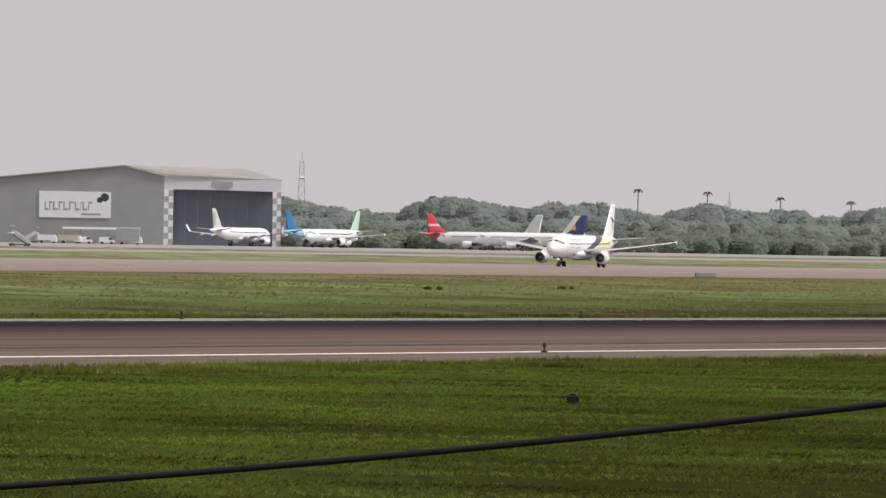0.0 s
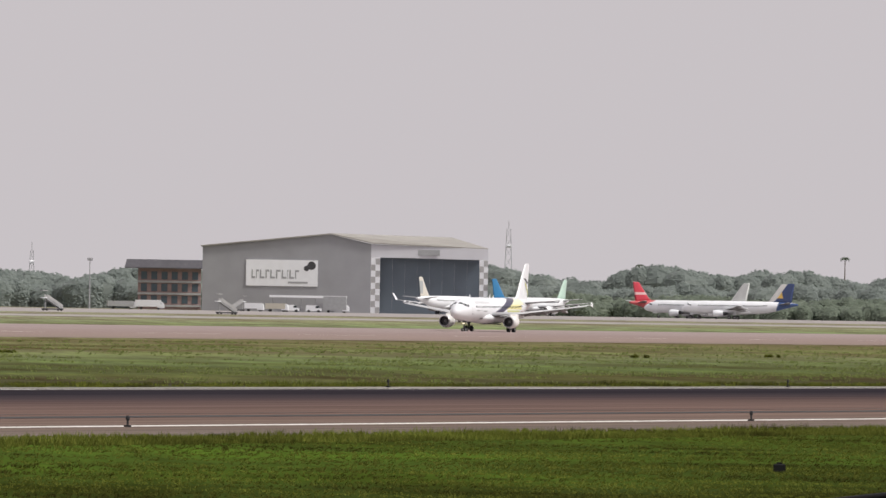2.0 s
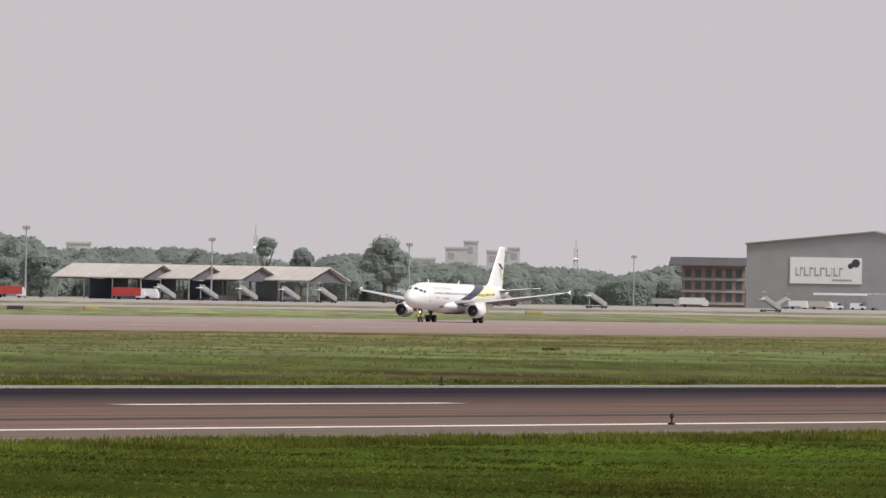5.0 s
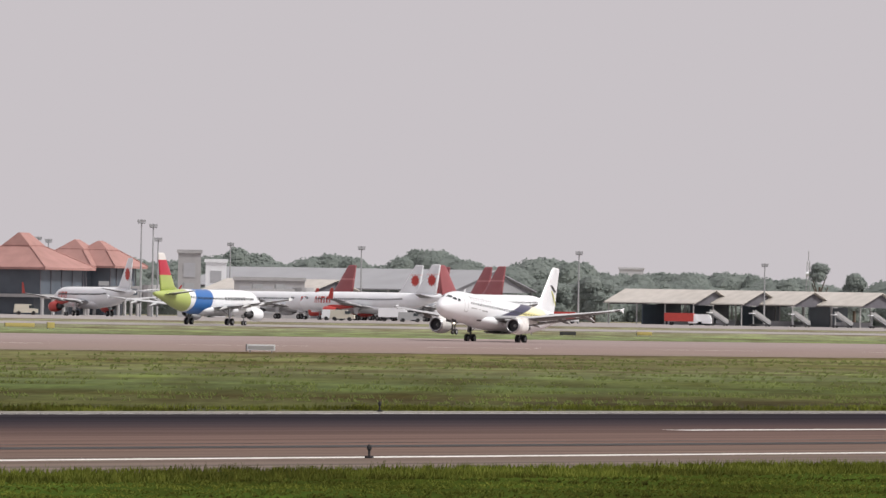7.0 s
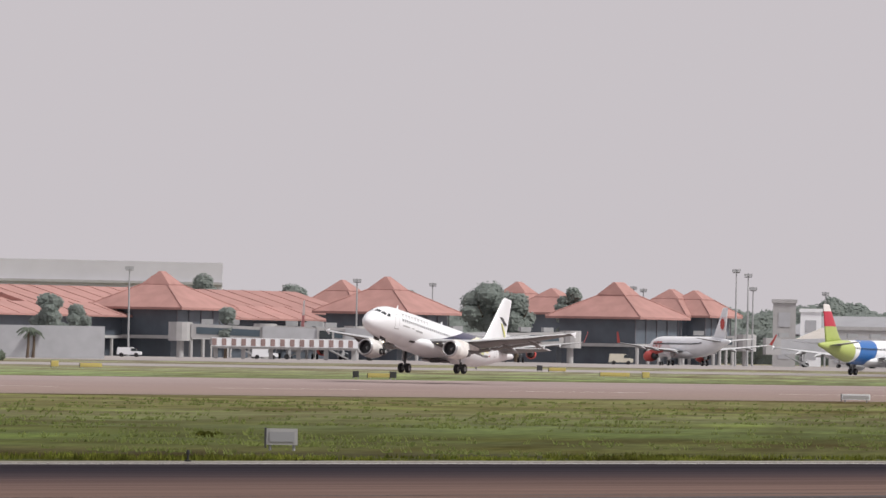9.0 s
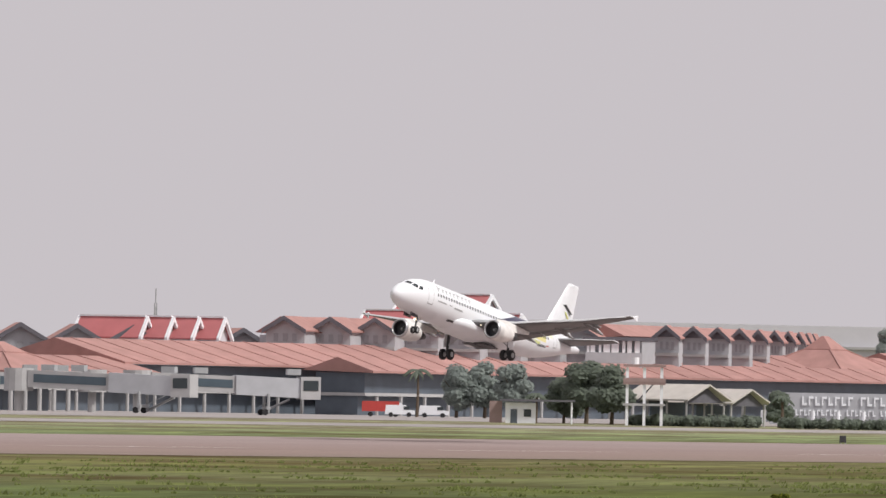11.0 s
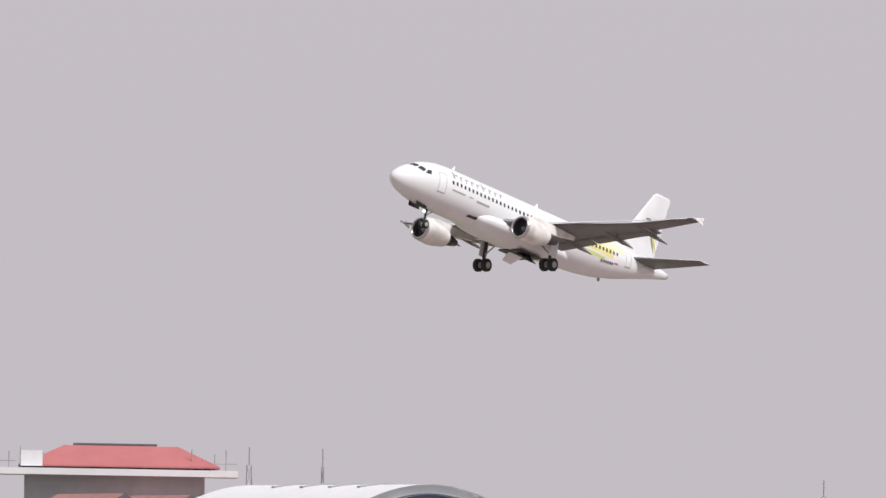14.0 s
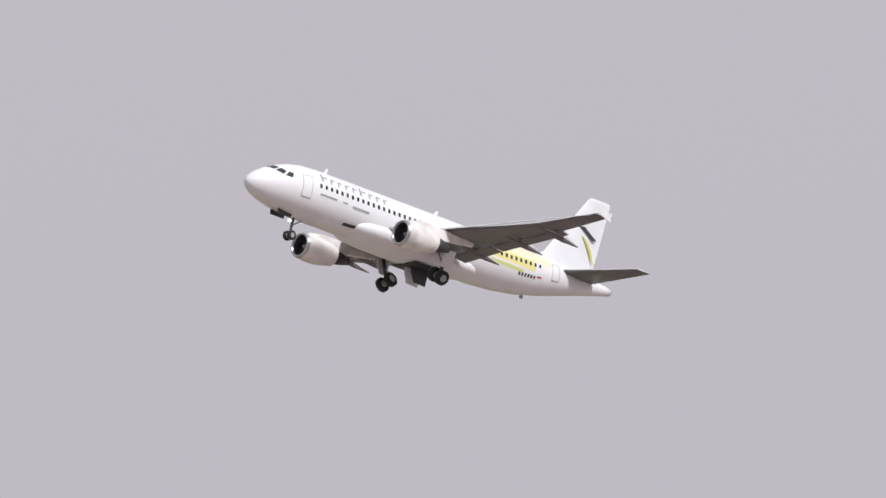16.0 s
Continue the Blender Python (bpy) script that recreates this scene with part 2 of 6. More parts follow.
WHITE = (0.84, 0.86, 0.89)
# RED is toned down: the colour carries distance haze.
NAVY, GOLD, LIME, RED, BLUE = (0.025, 0.025, 0.07), (0.75, 0.55, 0.12), (0.42, 0.5, 0.15), (0.52, 0.08, 0.09), (0.02, 0.16, 0.45)
M = {
    "grass": grass_ground(),
    "runway": pavement("runway_asphalt", [(121, (0.184, 0.16, 0.142)), (131, (0.173, 0.134, 0.114)), (146, (0.173, 0.118, 0.1)), (158, (0.148, 0.103, 0.0912)), (166, (0.102, 0.0721, 0.0684)),
                                          (173, (0.0612, 0.0494, 0.0536)), (181, (0.0306, 0.0268, 0.0331)), (188, (0.0347, 0.0309, 0.0365)), (191, (0.0816, 0.0721, 0.0741)), (193, (0.306, 0.288, 0.262)), (196, (0.265, 0.258, 0.217))]),
    # asphalt tones raised to imitate shimmer and haze over the strip
    "strip": pavement("strip_asphalt", [(468, (0.255, 0.206, 0.177)), (520, (0.286, 0.221, 0.199)), (600, (0.296, 0.232, 0.217)), (692, (0.337, 0.278, 0.268))], 0.22),
    "apron": material("apron_concrete", (0.305, 0.28, 0.27), 0.85, vary=0.2, size=12),
    "line": material("line_paint", (0.75, 0.74, 0.7), 0.7, vary=0.15, size=2),
    "seam": material("tar_seam", (0.02, 0.018, 0.018), 0.8, vary=0.2, size=2),
    "white": material("white_paint", WHITE, 0.45, vary=0.06, size=2),
    "cream": material("cream_paint", (0.6, 0.57, 0.48), 0.6, vary=0.1, size=2),
    "grey": material("grey_steel", (0.36, 0.37, 0.38), 0.5, vary=0.12, size=1),
    # underside grey, taken darker so that its shade is in the colour
    "wing_low_shade": material("wing_underside_grey_shade", (0.175, 0.172, 0.172), 0.45, vary=0.2, size=1.5),
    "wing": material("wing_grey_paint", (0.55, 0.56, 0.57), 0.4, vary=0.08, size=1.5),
    "dark": material("dark_metal", (0.05, 0.05, 0.055), 0.5, vary=0.2, size=0.5),
    "rubber": material("black_cable_rubber", (0.006, 0.006, 0.007), 0.95, vary=0.2, size=0.3),
    "tyre": material("tyre_rubber", (0.022, 0.022, 0.024), 0.8, vary=0.2, size=0.3),
    "steel": material("bare_steel", (0.55, 0.55, 0.56), 0.3, 0.9, vary=0.1, size=0.5),
    "glass": material("dark_glass", (0.04, 0.05, 0.055), 0.2, vary=0.1, size=3),
    "pierglass": material("dark_blue_pier_glazing", (0.045, 0.07, 0.095), 0.3, vary=0.2, size=3),
    # glass tone lifted: distance haze sits in the colour
    "glazing": material("haze_pale_glazing", (0.1, 0.122, 0.15), 0.35, vary=0.25, size=3),
    "blueglass": material("blue_tinted_glass", (0.075, 0.105, 0.13), 0.3, vary=0.2, size=3),
    # Wall, roof and board tones from here are muted to imitate distance haze.
    "clad": material("grey_cladding", (0.325, 0.33, 0.35), 0.7, vary=0.1, size=6),
    "cladroof": material("weathered_sheet_roof", (0.33, 0.315, 0.29), 0.7, vary=0.15, size=5),
    "concrete": material("concrete", (0.415, 0.412, 0.415), 0.8, vary=0.15, size=2),
    "brick": material("red_brick_wall", (0.33, 0.235, 0.225), 0.85, vary=0.2, size=2),
    "tile": material("red_roof_tiles", (0.385, 0.212, 0.19), 0.85, vary=0.2, size=3, bump=0.4),
    "newtile": material("bright_red_roof", (0.48, 0.16, 0.165), 0.7, vary=0.12, size=3),
    "darkwood": material("dark_stained_boards", (0.125, 0.122, 0.14), 0.75, vary=0.2, size=1),
    "greywall": material("pale_grey_wall", (0.43, 0.44, 0.465), 0.8, vary=0.12, size=2),
    "sheet": material("pale_sheet_roof", (0.52, 0.49, 0.45), 0.65, vary=0.15, size=2),
    "lime": material("lime_emblem_paint", (0.6, 0.6, 0.18), 0.5, vary=0.1, size=1),
    "yellow": material("yellow_sign_paint", (0.62, 0.51, 0.18), 0.6, vary=0.1, size=1),
    "red": material("red_paint", (0.5, 0.06, 0.05), 0.55, vary=0.12, size=1),
    "lamp": material("landing_light", (1.0, 0.85, 0.6), 0.3, vary=0, emit=3.0),
    "bark": material("bark", (0.12, 0.09, 0.065), 0.9, vary=0.25, size=0.6, bump=0.5),
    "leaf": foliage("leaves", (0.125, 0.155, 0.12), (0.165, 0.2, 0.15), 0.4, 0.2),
    # greens lifted beyond real foliage: distance haze is put into the colour
    "hazeleaf": foliage("far_leaves_haze_tint", (0.225, 0.265, 0.245), (0.265, 0.305, 0.28), 0.4, 0.2),
    "blade": foliage("grass_blades", (0.06, 0.079, 0.019), (0.165, 0.182, 0.047), 0.42, 0.0, 1.0),
    "fieldblade": foliage("field_grass_blades", (0.185, 0.23, 0.08), (0.245, 0.28, 0.1), 0.6, 0.0, 0.2),
    # scrub greens, paled for haze like the far trees
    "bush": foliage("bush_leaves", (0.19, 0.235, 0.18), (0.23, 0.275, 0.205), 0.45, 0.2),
    "door_blue": material("door_panels_interior_shade", (0.125, 0.155, 0.19), 0.55, vary=0.12, size=6),
    # near sky-pale wall, its haze painted in
    "hazewall": material("far_wall_haze_tint", (0.6, 0.6, 0.64), 0.85, vary=0.06, size=6),
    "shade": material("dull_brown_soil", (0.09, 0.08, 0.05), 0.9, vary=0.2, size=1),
}


# ---- building helpers ----
def part(name, bm, mat, parent, label="", smooth=False):
    """Links a bmesh as one mesh object under a thing or a part."""
    me = bpy.data.meshes.new(name)
    bmesh.ops.recalc_face_normals(bm, faces=bm.faces[:])
    if smooth:
        for f in bm.faces:
            f.smooth = True
    bm.to_mesh(me)
    bm.free()
    me.materials.append(M[mat] if isinstance(mat, str) else mat)
    if mat == "wing":               # grey below, darkened to hold the underside's shade
        me.materials.append(M["wing_low_shade"])
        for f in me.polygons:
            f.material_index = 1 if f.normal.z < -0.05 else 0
    ob = new(name, me)
    ob.parent = parent
    return tagged(ob, label)


def thing(name, label, category, m, group="", kind=""):
    ob = new(name)
    ob.empty_display_size = 0.5
    ob.matrix_basis = m
    return tagged(ob, label, category, group, kind)


def whole(name, bm, mat, label, category, m=None, group="", kind="", smooth=False):
    """A thing of one mesh."""
    ob = part(name, bm, mat, None, "", smooth)
    if m is not None:
        ob.matrix_basis = m
    return tagged(ob, label, category, group, kind)


def box(x0, x1, y0, y1, z0, z1, bm=None):
    bm = bm or bmesh.new()
    v = [bm.verts.new((x, y, z)) for x in (x0, x1) for y in (y0, y1) for z in (z0, z1)]
    for q in ((0, 1, 3, 2), (4, 6, 7, 5), (0, 4, 5, 1), (2, 3, 7, 6), (0, 2, 6, 4), (1, 5, 7, 3)):
        bm.faces.new([v[i] for i in q])
    return bm


def rings(loops, bm=None, caps=True):
    """A skin over closed loops of points, with capped ends."""
    bm = bm or bmesh.new()
    made = [[bm.verts.new(p) for p in loop] for loop in loops]
    n = len(made[0])
    for a, b in zip(made, made[1:]):
        for i in range(n):
            bm.faces.new((a[i], a[(i + 1) % n], b[(i + 1) % n], b[i]))
    if caps:
        bm.faces.new(made[0][::-1])
        bm.faces.new(made[-1])
    return bm


def tube(points, radius, n=8, bm=None):
    """A round bar along points; radius a number or one for each point."""
    pts = [Vector(p) for p in points]
    rad = radius if isinstance(radius, (list, tuple)) else [radius] * len(pts)
    loops = []
    for i, p in enumerate(pts):
        d = (pts[min(i + 1, len(pts) - 1)] - pts[max(i - 1, 0)]).normalized()
        a = d.orthogonal().normalized() if abs(d.z) > 0.9 else d.cross(Vector((0, 0, 1))).normalized()
        b = d.cross(a)
        loops.append([p + rad[i] * (math.cos(k * math.tau / n) * a + math.sin(k * math.tau / n) * b) for k in range(n)])
    return rings(loops, bm)


def prism(poly, y0, y1, bm=None):
    """A polygon in x and z, drawn out along y."""
    return rings([[(x, y0, z) for x, z in poly], [(x, y1, z) for x, z in poly]], bm)


def hip(x0, x1, y0, y1, z0, z1, rx, ry, bm=None, drop=0.35):
    """A hipped roof with a flat-cut top of half sizes rx, ry about its middle."""
    cx, cy = (x0 + x1) / 2, (y0 + y1) / 2
    quad = lambda a, b, c, d, z: [(a, c, z), (b, c, z), (b, d, z), (a, d, z)]
    return rings([quad(x0, x1, y0, y1, z0 - drop), quad(x0, x1, y0, y1, z0), quad(cx - rx, cx + rx, cy - ry, cy + ry, z1)], bm)


def bearing(steps):
    return radians(20.9) - steps * UNIT


def spot(steps, dist, z=None):
    """A place fitted to the camera's view: its bearing, in steps to the right of the hangar's corner, and its distance
    from the observer.
    """
    b = bearing(steps)
    x, y = dist * math.cos(b), dist * math.sin(b)
    return Vector((x, y, level(y) if z is None else z))


def facing(steps, dist, z=None, turn=0.0):
    """A pose there whose x runs to the right and whose y runs away from the observer, turned by so many degrees."""
    p = spot(steps, dist, z)
    return pose(p.x, p.y, p.z, 0, 0, math.degrees(bearing(steps)) - 90 + turn)


PROFILE = [(-6000, 0.0), (640, 0.0), (690, 0.35), (860, 1.3), (1030, 2.1), (6000, 2.2)]


def level(y):
    """The ground's height: flat by the runways, rising towards the aprons."""
    for (a, za), (b, zb) in zip(PROFILE, PROFILE[1:]):
        if y <= b:
            return za + (zb - za) * (y - a) / (b - a)
    return PROFILE[-1][1]


# ---- ground and runways ----
def sheet(name, x0, x1, ys, lift, mat, label, category, nx=24, fray=0.0):
    bm = bmesh.new()
    grid = []
    for j, y in enumerate(ys):
        row = []
        for i in range(nx + 1):
            off = fray * (noise.noise((i * 3.7, y * 0.3, 1.5)) + 0.6 * noise.noise((i * 0.9, y, 4))) if fray and j in (0, len(ys) - 1) else 0
            row.append(bm.verts.new((x0 + (x1 - x0) * i / nx, y + off, level(y) + lift)))
        grid.append(row)
    for a, b in zip(grid, grid[1:]):
        for i in range(nx):
            bm.faces.new((a[i], a[i + 1], b[i + 1], b[i]))
    ob = whole(name, bm, mat, label, category, kind="structure")
    return ob


sheet("ground", -4800, 4800, [-4500, -400, 0, 127, 195, 470, 640, 665, 690, 775, 860, 940, 1030, 1400, 4700], 0.0, "grass",
      "green airfield grass with mown strips and bare soil", "ground", 40)
near_runway = sheet("runway", -2500, 4500, [122.5, 134, 150, 165, 180, 195.5], 0.03, "runway", "brown-grey asphalt runway with dark tyre rubber", "runway", 900, 0.8)
strip = sheet("runway", -2500, 4600, [473, 520, 560, 600, 640, 690], 0.03, "strip", "pale brown asphalt take-off runway", "runway", 200, 1.2)


def line(x0, x1, y, width, lift, parent, name="line_marking", mat="line", wave=0.0):
    bm = bmesh.new()
    n = max(2, int((x1 - x0) / 15)) if wave else 1
    a = None
    for i in range(n + 1):
        x = x0 + (x1 - x0) * i / n
        w = wave * noise.noise((x * 0.05, y, 0))
        z = level(y) + lift
        b = [bm.verts.new((x, y - width / 2 + w, z)), bm.verts.new((x, y + width / 2 + w, z))]
        if a:
            bm.faces.new((a[0], b[0], b[1], a[1]))
        a = b
    return part(name, bm, mat, parent)


line(-2000, 4400, 133.2, 1.1, 0.036, near_runway, wave=0.06)
line(-2000, 4400, 190.4, 0.45, 0.036, near_runway, wave=0.1)
for seam_y, seam_w in ((144.2, 2.2), (148.2, 0.5)):
    line(-2000, 4400, seam_y, seam_w, 0.036, near_runway, "tar_seam", "seam", 0.3)
line(349, 377.5, 162.0, 1.2, 0.036, near_runway)
for i in range(-10, 60):
    line(60 * i, 60 * i + 30, 560, 0.9, 0.036, strip)
sheet("taxiway", -2000, 4500, [838, 860, 884], 0.03, "apron", "pale concrete taxiway across the far grass", "taxiway", 100, 2.0)
sheet("apron", -1500, 4500, [952, 1030, 1120, 1300], 0.03, "apron", "wide pale concrete apron in front of the terminals", "apron", 100, 3.0)


# ---- aircraft ----
STATIONS = [(17.71, 0.03, 3.30), (17.6, 0.32, 3.31), (17.3, 0.62, 3.34), (16.8, 0.92, 3.40), (16.1, 1.24, 3.50), (15.2, 1.53, 3.62), (14.2, 1.77, 3.72),
            (13.0, 1.93, 3.79), (11.5, 1.99, 3.82), (6.0, 2.0, 3.82), (0.0, 2.0, 3.82), (-5.5, 2.0, 3.82), (-8.0, 1.92, 3.90), (-10.5, 1.74, 4.06),
            (-13.0, 1.43, 4.33), (-15.5, 1.02, 4.62), (-17.5, 0.68, 4.83), (-19.2, 0.4, 4.98), (-19.86, 0.28, 5.02)]


def hull(x):
    """Radius and middle height of the fuselage at x."""
    for (a, ra, za), (b, rb, zb) in zip(STATIONS, STATIONS[1:]):
        if x >= b:
            k = min(1, max(0, (a - x) / (a - b)))
            return ra + (rb - ra) * k, za + (zb - za) * k
    return STATIONS[-1][1:]


def skin(x, turn, out=0.012):
    """A point on the fuselage: turn in degrees up from the left side (90 is the top)."""
    r, z = hull(x)
    a = radians(turn)
    return Vector((x, (r + out) * math.cos(a), z + (r + out) * 1.035 * math.sin(a)))


def decal(cells, n=3, out=0.015):
    """A thin skin patch over (x, turn) corners: a, b along the lower edge, c, d back along the upper edge."""
    bm = bmesh.new()
    for (ax, at), (bx, bt), (cx, ct), (dx, dt) in cells:
        g = []
        for j in range(n + 1):
            v = j / n
            row = []
            for i in range(n + 1):
                u = i / n
                x = (ax * (1 - u) + bx * u) * (1 - v) + (dx * (1 - u) + cx * u) * v
                t = (at * (1 - u) + bt * u) * (1 - v) + (dt * (1 - u) + ct * u) * v
                row.append(bm.verts.new(skin(x, t, out)))
            g.append(row)
        for a, b in zip(g, g[1:]):
            for i in range(n):
                bm.faces.new((a[i], a[i + 1], b[i + 1], b[i]))
    return bm


def foil(sections):
    """A wing: sections of (leading point, trailing point, thickness, up axis)."""
    loops = []
    for lead, trail, thick, up in sections:
        lead, trail, up = Vector(lead), Vector(trail), Vector(up)
        c = trail - lead
        top = [(0.0, 0.0), (0.03, 0.32), (0.12, 0.52), (0.32, 0.6), (0.6, 0.42), (0.85, 0.16), (1.0, 0.02)]
        low = [(0.85, -0.1), (0.6, -0.28), (0.32, -0.4), (0.12, -0.36), (0.03, -0.24)]
        loops.append([lead + c * u + up * (w * thick) for u, w in top + low])
    return rings(loops)


def wheel_at(name, parent, x, y, z, r, w, mat="tyre"):
    prof = [(-w / 2, r * 0.55), (-w / 2, r * 0.86), (-w * 0.34, r), (w * 0.34, r), (w / 2, r * 0.86), (w / 2, r * 0.55)]
    loops = [[(x + rr * math.cos(k * math.tau / 18), y + yy, z + rr * math.sin(k * math.tau / 18)) for k in range(18)] for yy, rr in prof]
    tyre = part(name, rings(loops), mat, parent, "", True)
    part("rim", rings([[(x + r * 0.5 * math.cos(k * math.tau / 14), y + s * w * 0.52, z + r * 0.5 * math.sin(k * math.tau / 14)) for k in range(14)] for s in (-1, 1)]), "grey", tyre)
    return tyre


def nacelle(parent, side, mat):
    """An engine in its cowl, with lip, fan, spinner, exhaust and pylon."""
    cy, cz = side * 5.75, 1.82
    ring = lambda x, r, dz=0.0, n=24: [(x, cy + r * math.cos(k * math.tau / n), cz + dz + r * math.sin(k * math.tau / n)) for k in range(n)]
    eng = part("engine", rings([ring(6.75, 0.93, 0), ring(6.6, 1.01), ring(6.1, 1.07), ring(5.3, 1.08), ring(4.6, 1.02), ring(3.8, 0.88, 0.04), ring(3.4, 0.79, 0.06)], caps=False),
               mat, parent, "white engine cowl", True)
    part("lip", rings([ring(6.6, 0.8), ring(6.76, 0.82), ring(6.82, 0.88), ring(6.76, 0.965), ring(6.56, 1.025)], caps=False), "steel", eng, "bare metal inlet lip", True)
    part("inlet", rings([ring(6.7, 0.83), ring(6.2, 0.78), ring(5.95, 0.78)], caps=False), "dark", eng, "dark inlet duct", True)
    fan = bmesh.new()
    bmesh.ops.create_circle(fan, cap_ends=True, segments=24, radius=0.79, matrix=Matrix.Translation((5.95, cy, cz)) @ Matrix.Rotation(radians(90), 4, "Y"))
    part("fan", fan, "dark", eng)
    part("spinner", rings([ring(5.96, 0.25, 0, 12), ring(6.2, 0.18, 0, 12), ring(6.45, 0.03, 0, 12)]), "grey", eng, "", True)
    part("exhaust", rings([ring(3.6, 0.62, 0.05), ring(2.6, 0.48, 0.05), ring(1.8, 0.28, 0.05)]), "dark", eng, "dark exhaust nozzle", True)
    part("pylon", rings([[(x, cy - w, z0), (x, cy + w, z0), (x, cy + w, z1), (x, cy - w, z1)] for x, w, z0, z1 in
                         ((6.0, 0.05, 2.9, 3.02), (4.6, 0.22, 2.7, 3.2), (2.5, 0.25, 2.3, 3.12), (-0.5, 0.12, 2.7, 3.0))]), mat, eng)
    return eng


def airliner(label, m, body, fin, engine, tip="white", hero=False, name="airliner", lean=0.0, winglet=False):
    a = thing(name, label, "aircraft", m)
    loops = []
    xs = sorted({s[0] for s in STATIONS} | {15.7, 14.7, 13.6, 9, 3, -3, -6.7, -9.2, -11.8, -14.2, -16.5}, reverse=True)
    for x in xs:
        loops.append([skin(x, 360 * k / 32, 0) for k in range(32)])
    part("fuselage", rings(loops), body, a, "", True)
    part("belly_fairing", rings([[(x, w * math.cos(k * math.tau / 16), 2.5 + h * math.sin(k * math.tau / 16)) for k in range(16)]
                                 for x, w, h in ((8.0, 0.9, 0.3), (7.4, 1.7, 0.68), (6.4, 2.12, 0.92), (4.8, 2.28, 1.03), (-1.5, 2.22, 1.03), (-4.2, 1.8, 0.8), (-6.4, 0.8, 0.35))]), "white", a, "", True)
    for s in (1, -1):
        up = (0, 0, 1)
        lift = 0.55 if hero else 0.1
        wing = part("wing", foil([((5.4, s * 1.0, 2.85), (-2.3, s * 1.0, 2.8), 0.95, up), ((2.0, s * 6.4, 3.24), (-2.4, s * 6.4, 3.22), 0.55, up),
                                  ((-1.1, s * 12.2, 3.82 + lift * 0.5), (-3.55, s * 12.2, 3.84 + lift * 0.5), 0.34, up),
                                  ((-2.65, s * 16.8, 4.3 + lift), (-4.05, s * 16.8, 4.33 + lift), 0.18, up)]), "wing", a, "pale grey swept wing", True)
        if winglet:
            part("winglet", foil([((-2.65, s * 16.8, 4.3 + lift), (-4.05, s * 16.8, 4.28 + lift), 0.16, (0, -s, 0.2)), ((-4.1, s * 17.6, 6.5 + lift), (-4.8, s * 17.6, 6.45 + lift), 0.08, (0, -s, 0.2))]), tip, wing)
        else:
            part("wingtip_fence", foil([((-4.0, s * 16.86, 4.0 + lift), (-4.2, s * 16.86, 3.98 + lift), 0.05, (0, 1, 0)), ((-2.9, s * 16.86, 4.3 + lift), (-4.1, s * 16.86, 4.3 + lift), 0.1, (0, 1, 0)),
                                        ((-4.0, s * 16.88, 4.66 + lift), (-4.25, s * 16.88, 4.64 + lift), 0.05, (0, 1, 0))]), tip, wing)
        if hero:
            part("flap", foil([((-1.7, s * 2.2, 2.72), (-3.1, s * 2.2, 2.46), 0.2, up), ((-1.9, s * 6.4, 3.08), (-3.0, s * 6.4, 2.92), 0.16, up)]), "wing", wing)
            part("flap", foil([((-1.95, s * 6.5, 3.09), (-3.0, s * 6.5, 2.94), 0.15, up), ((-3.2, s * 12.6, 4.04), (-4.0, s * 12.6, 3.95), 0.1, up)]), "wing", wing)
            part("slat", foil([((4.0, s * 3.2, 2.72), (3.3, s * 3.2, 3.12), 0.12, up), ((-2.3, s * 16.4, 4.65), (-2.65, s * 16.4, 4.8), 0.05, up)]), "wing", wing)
            part("navigation_light", tube([(-2.7, s * 16.74, 4.84), (-2.85, s * 16.86, 4.85)], 0.05), "grey", wing)
        for y in (4.3, 8.6, 11.9):
            k = (y - 1) / 15.9
            z = 2.75 + 1.45 * k + lift * k * k
            te = -2.7 - max(0, (y - 6.4)) * 0.17
            part("flap_fairing", rings([[(te + dx, s * y + w * math.cos(q * math.tau / 10), z + dz + h * math.sin(q * math.tau / 10)) for q in range(10)]
                                        for dx, w, h, dz in ((2.3, 0.05, 0.06, -0.05), (1.2, 0.2, 0.3, -0.14), (-0.4, 0.2, 0.32, -0.24), (-2.0, 0.04, 0.05, -0.5))]), "wing", wing, "", True)
        nacelle(a, s, engine)
        part("tailplane", foil([((-13.6, s * 0.6, 5.0), (-17.4, s * 0.6, 4.95), 0.42, up), ((-16.9, s * 6.22, 5.6), (-18.3, s * 6.22, 5.58), 0.14, up)]), "wing", a, "", True)
    part("fin", foil([((-11.2, 0, 5.55), (-17.6, 0, 5.2), 0.5, (0, 1, 0)), ((-12.6, 0, 6.35), (-17.85, 0, 6.2), 0.46, (0, 1, 0)), ((-16.35, 0, 11.55), (-18.65, 0, 11.5), 0.22, (0, 1, 0)), ((-16.7, 0, 11.76), (-18.55, 0, 11.76), 0.1, (0, 1, 0))]),
         fin, a, "", not hero)
    # undercarriage
    for s in (1, -1):
        leg = part("main_gear", tube([(0.0, s * 3.75, 2.8), (0.0, s * 3.795, 0.6)], [0.17, 0.13], 10), "dark" if hero else "grey", a)
        part("axle", tube([(0, s * 3.3, 0.58), (0, s * 4.28, 0.58)], 0.09), "grey", leg)
        part("side_brace", tube([(0.1, s * 2.4, 2.5), (0.0, s * 3.74, 1.5)], 0.07), "grey", leg)
        part("leg_door", box(-0.55, 0.45, s * 4.02 - 0.03, s * 4.02 + 0.03, 1.35, 2.75), "white", leg)
        for o in (-0.47, 0.47):
            wheel_at("wheel", leg, 0, s * 3.795 + o, 0.58, 0.58, 0.42)
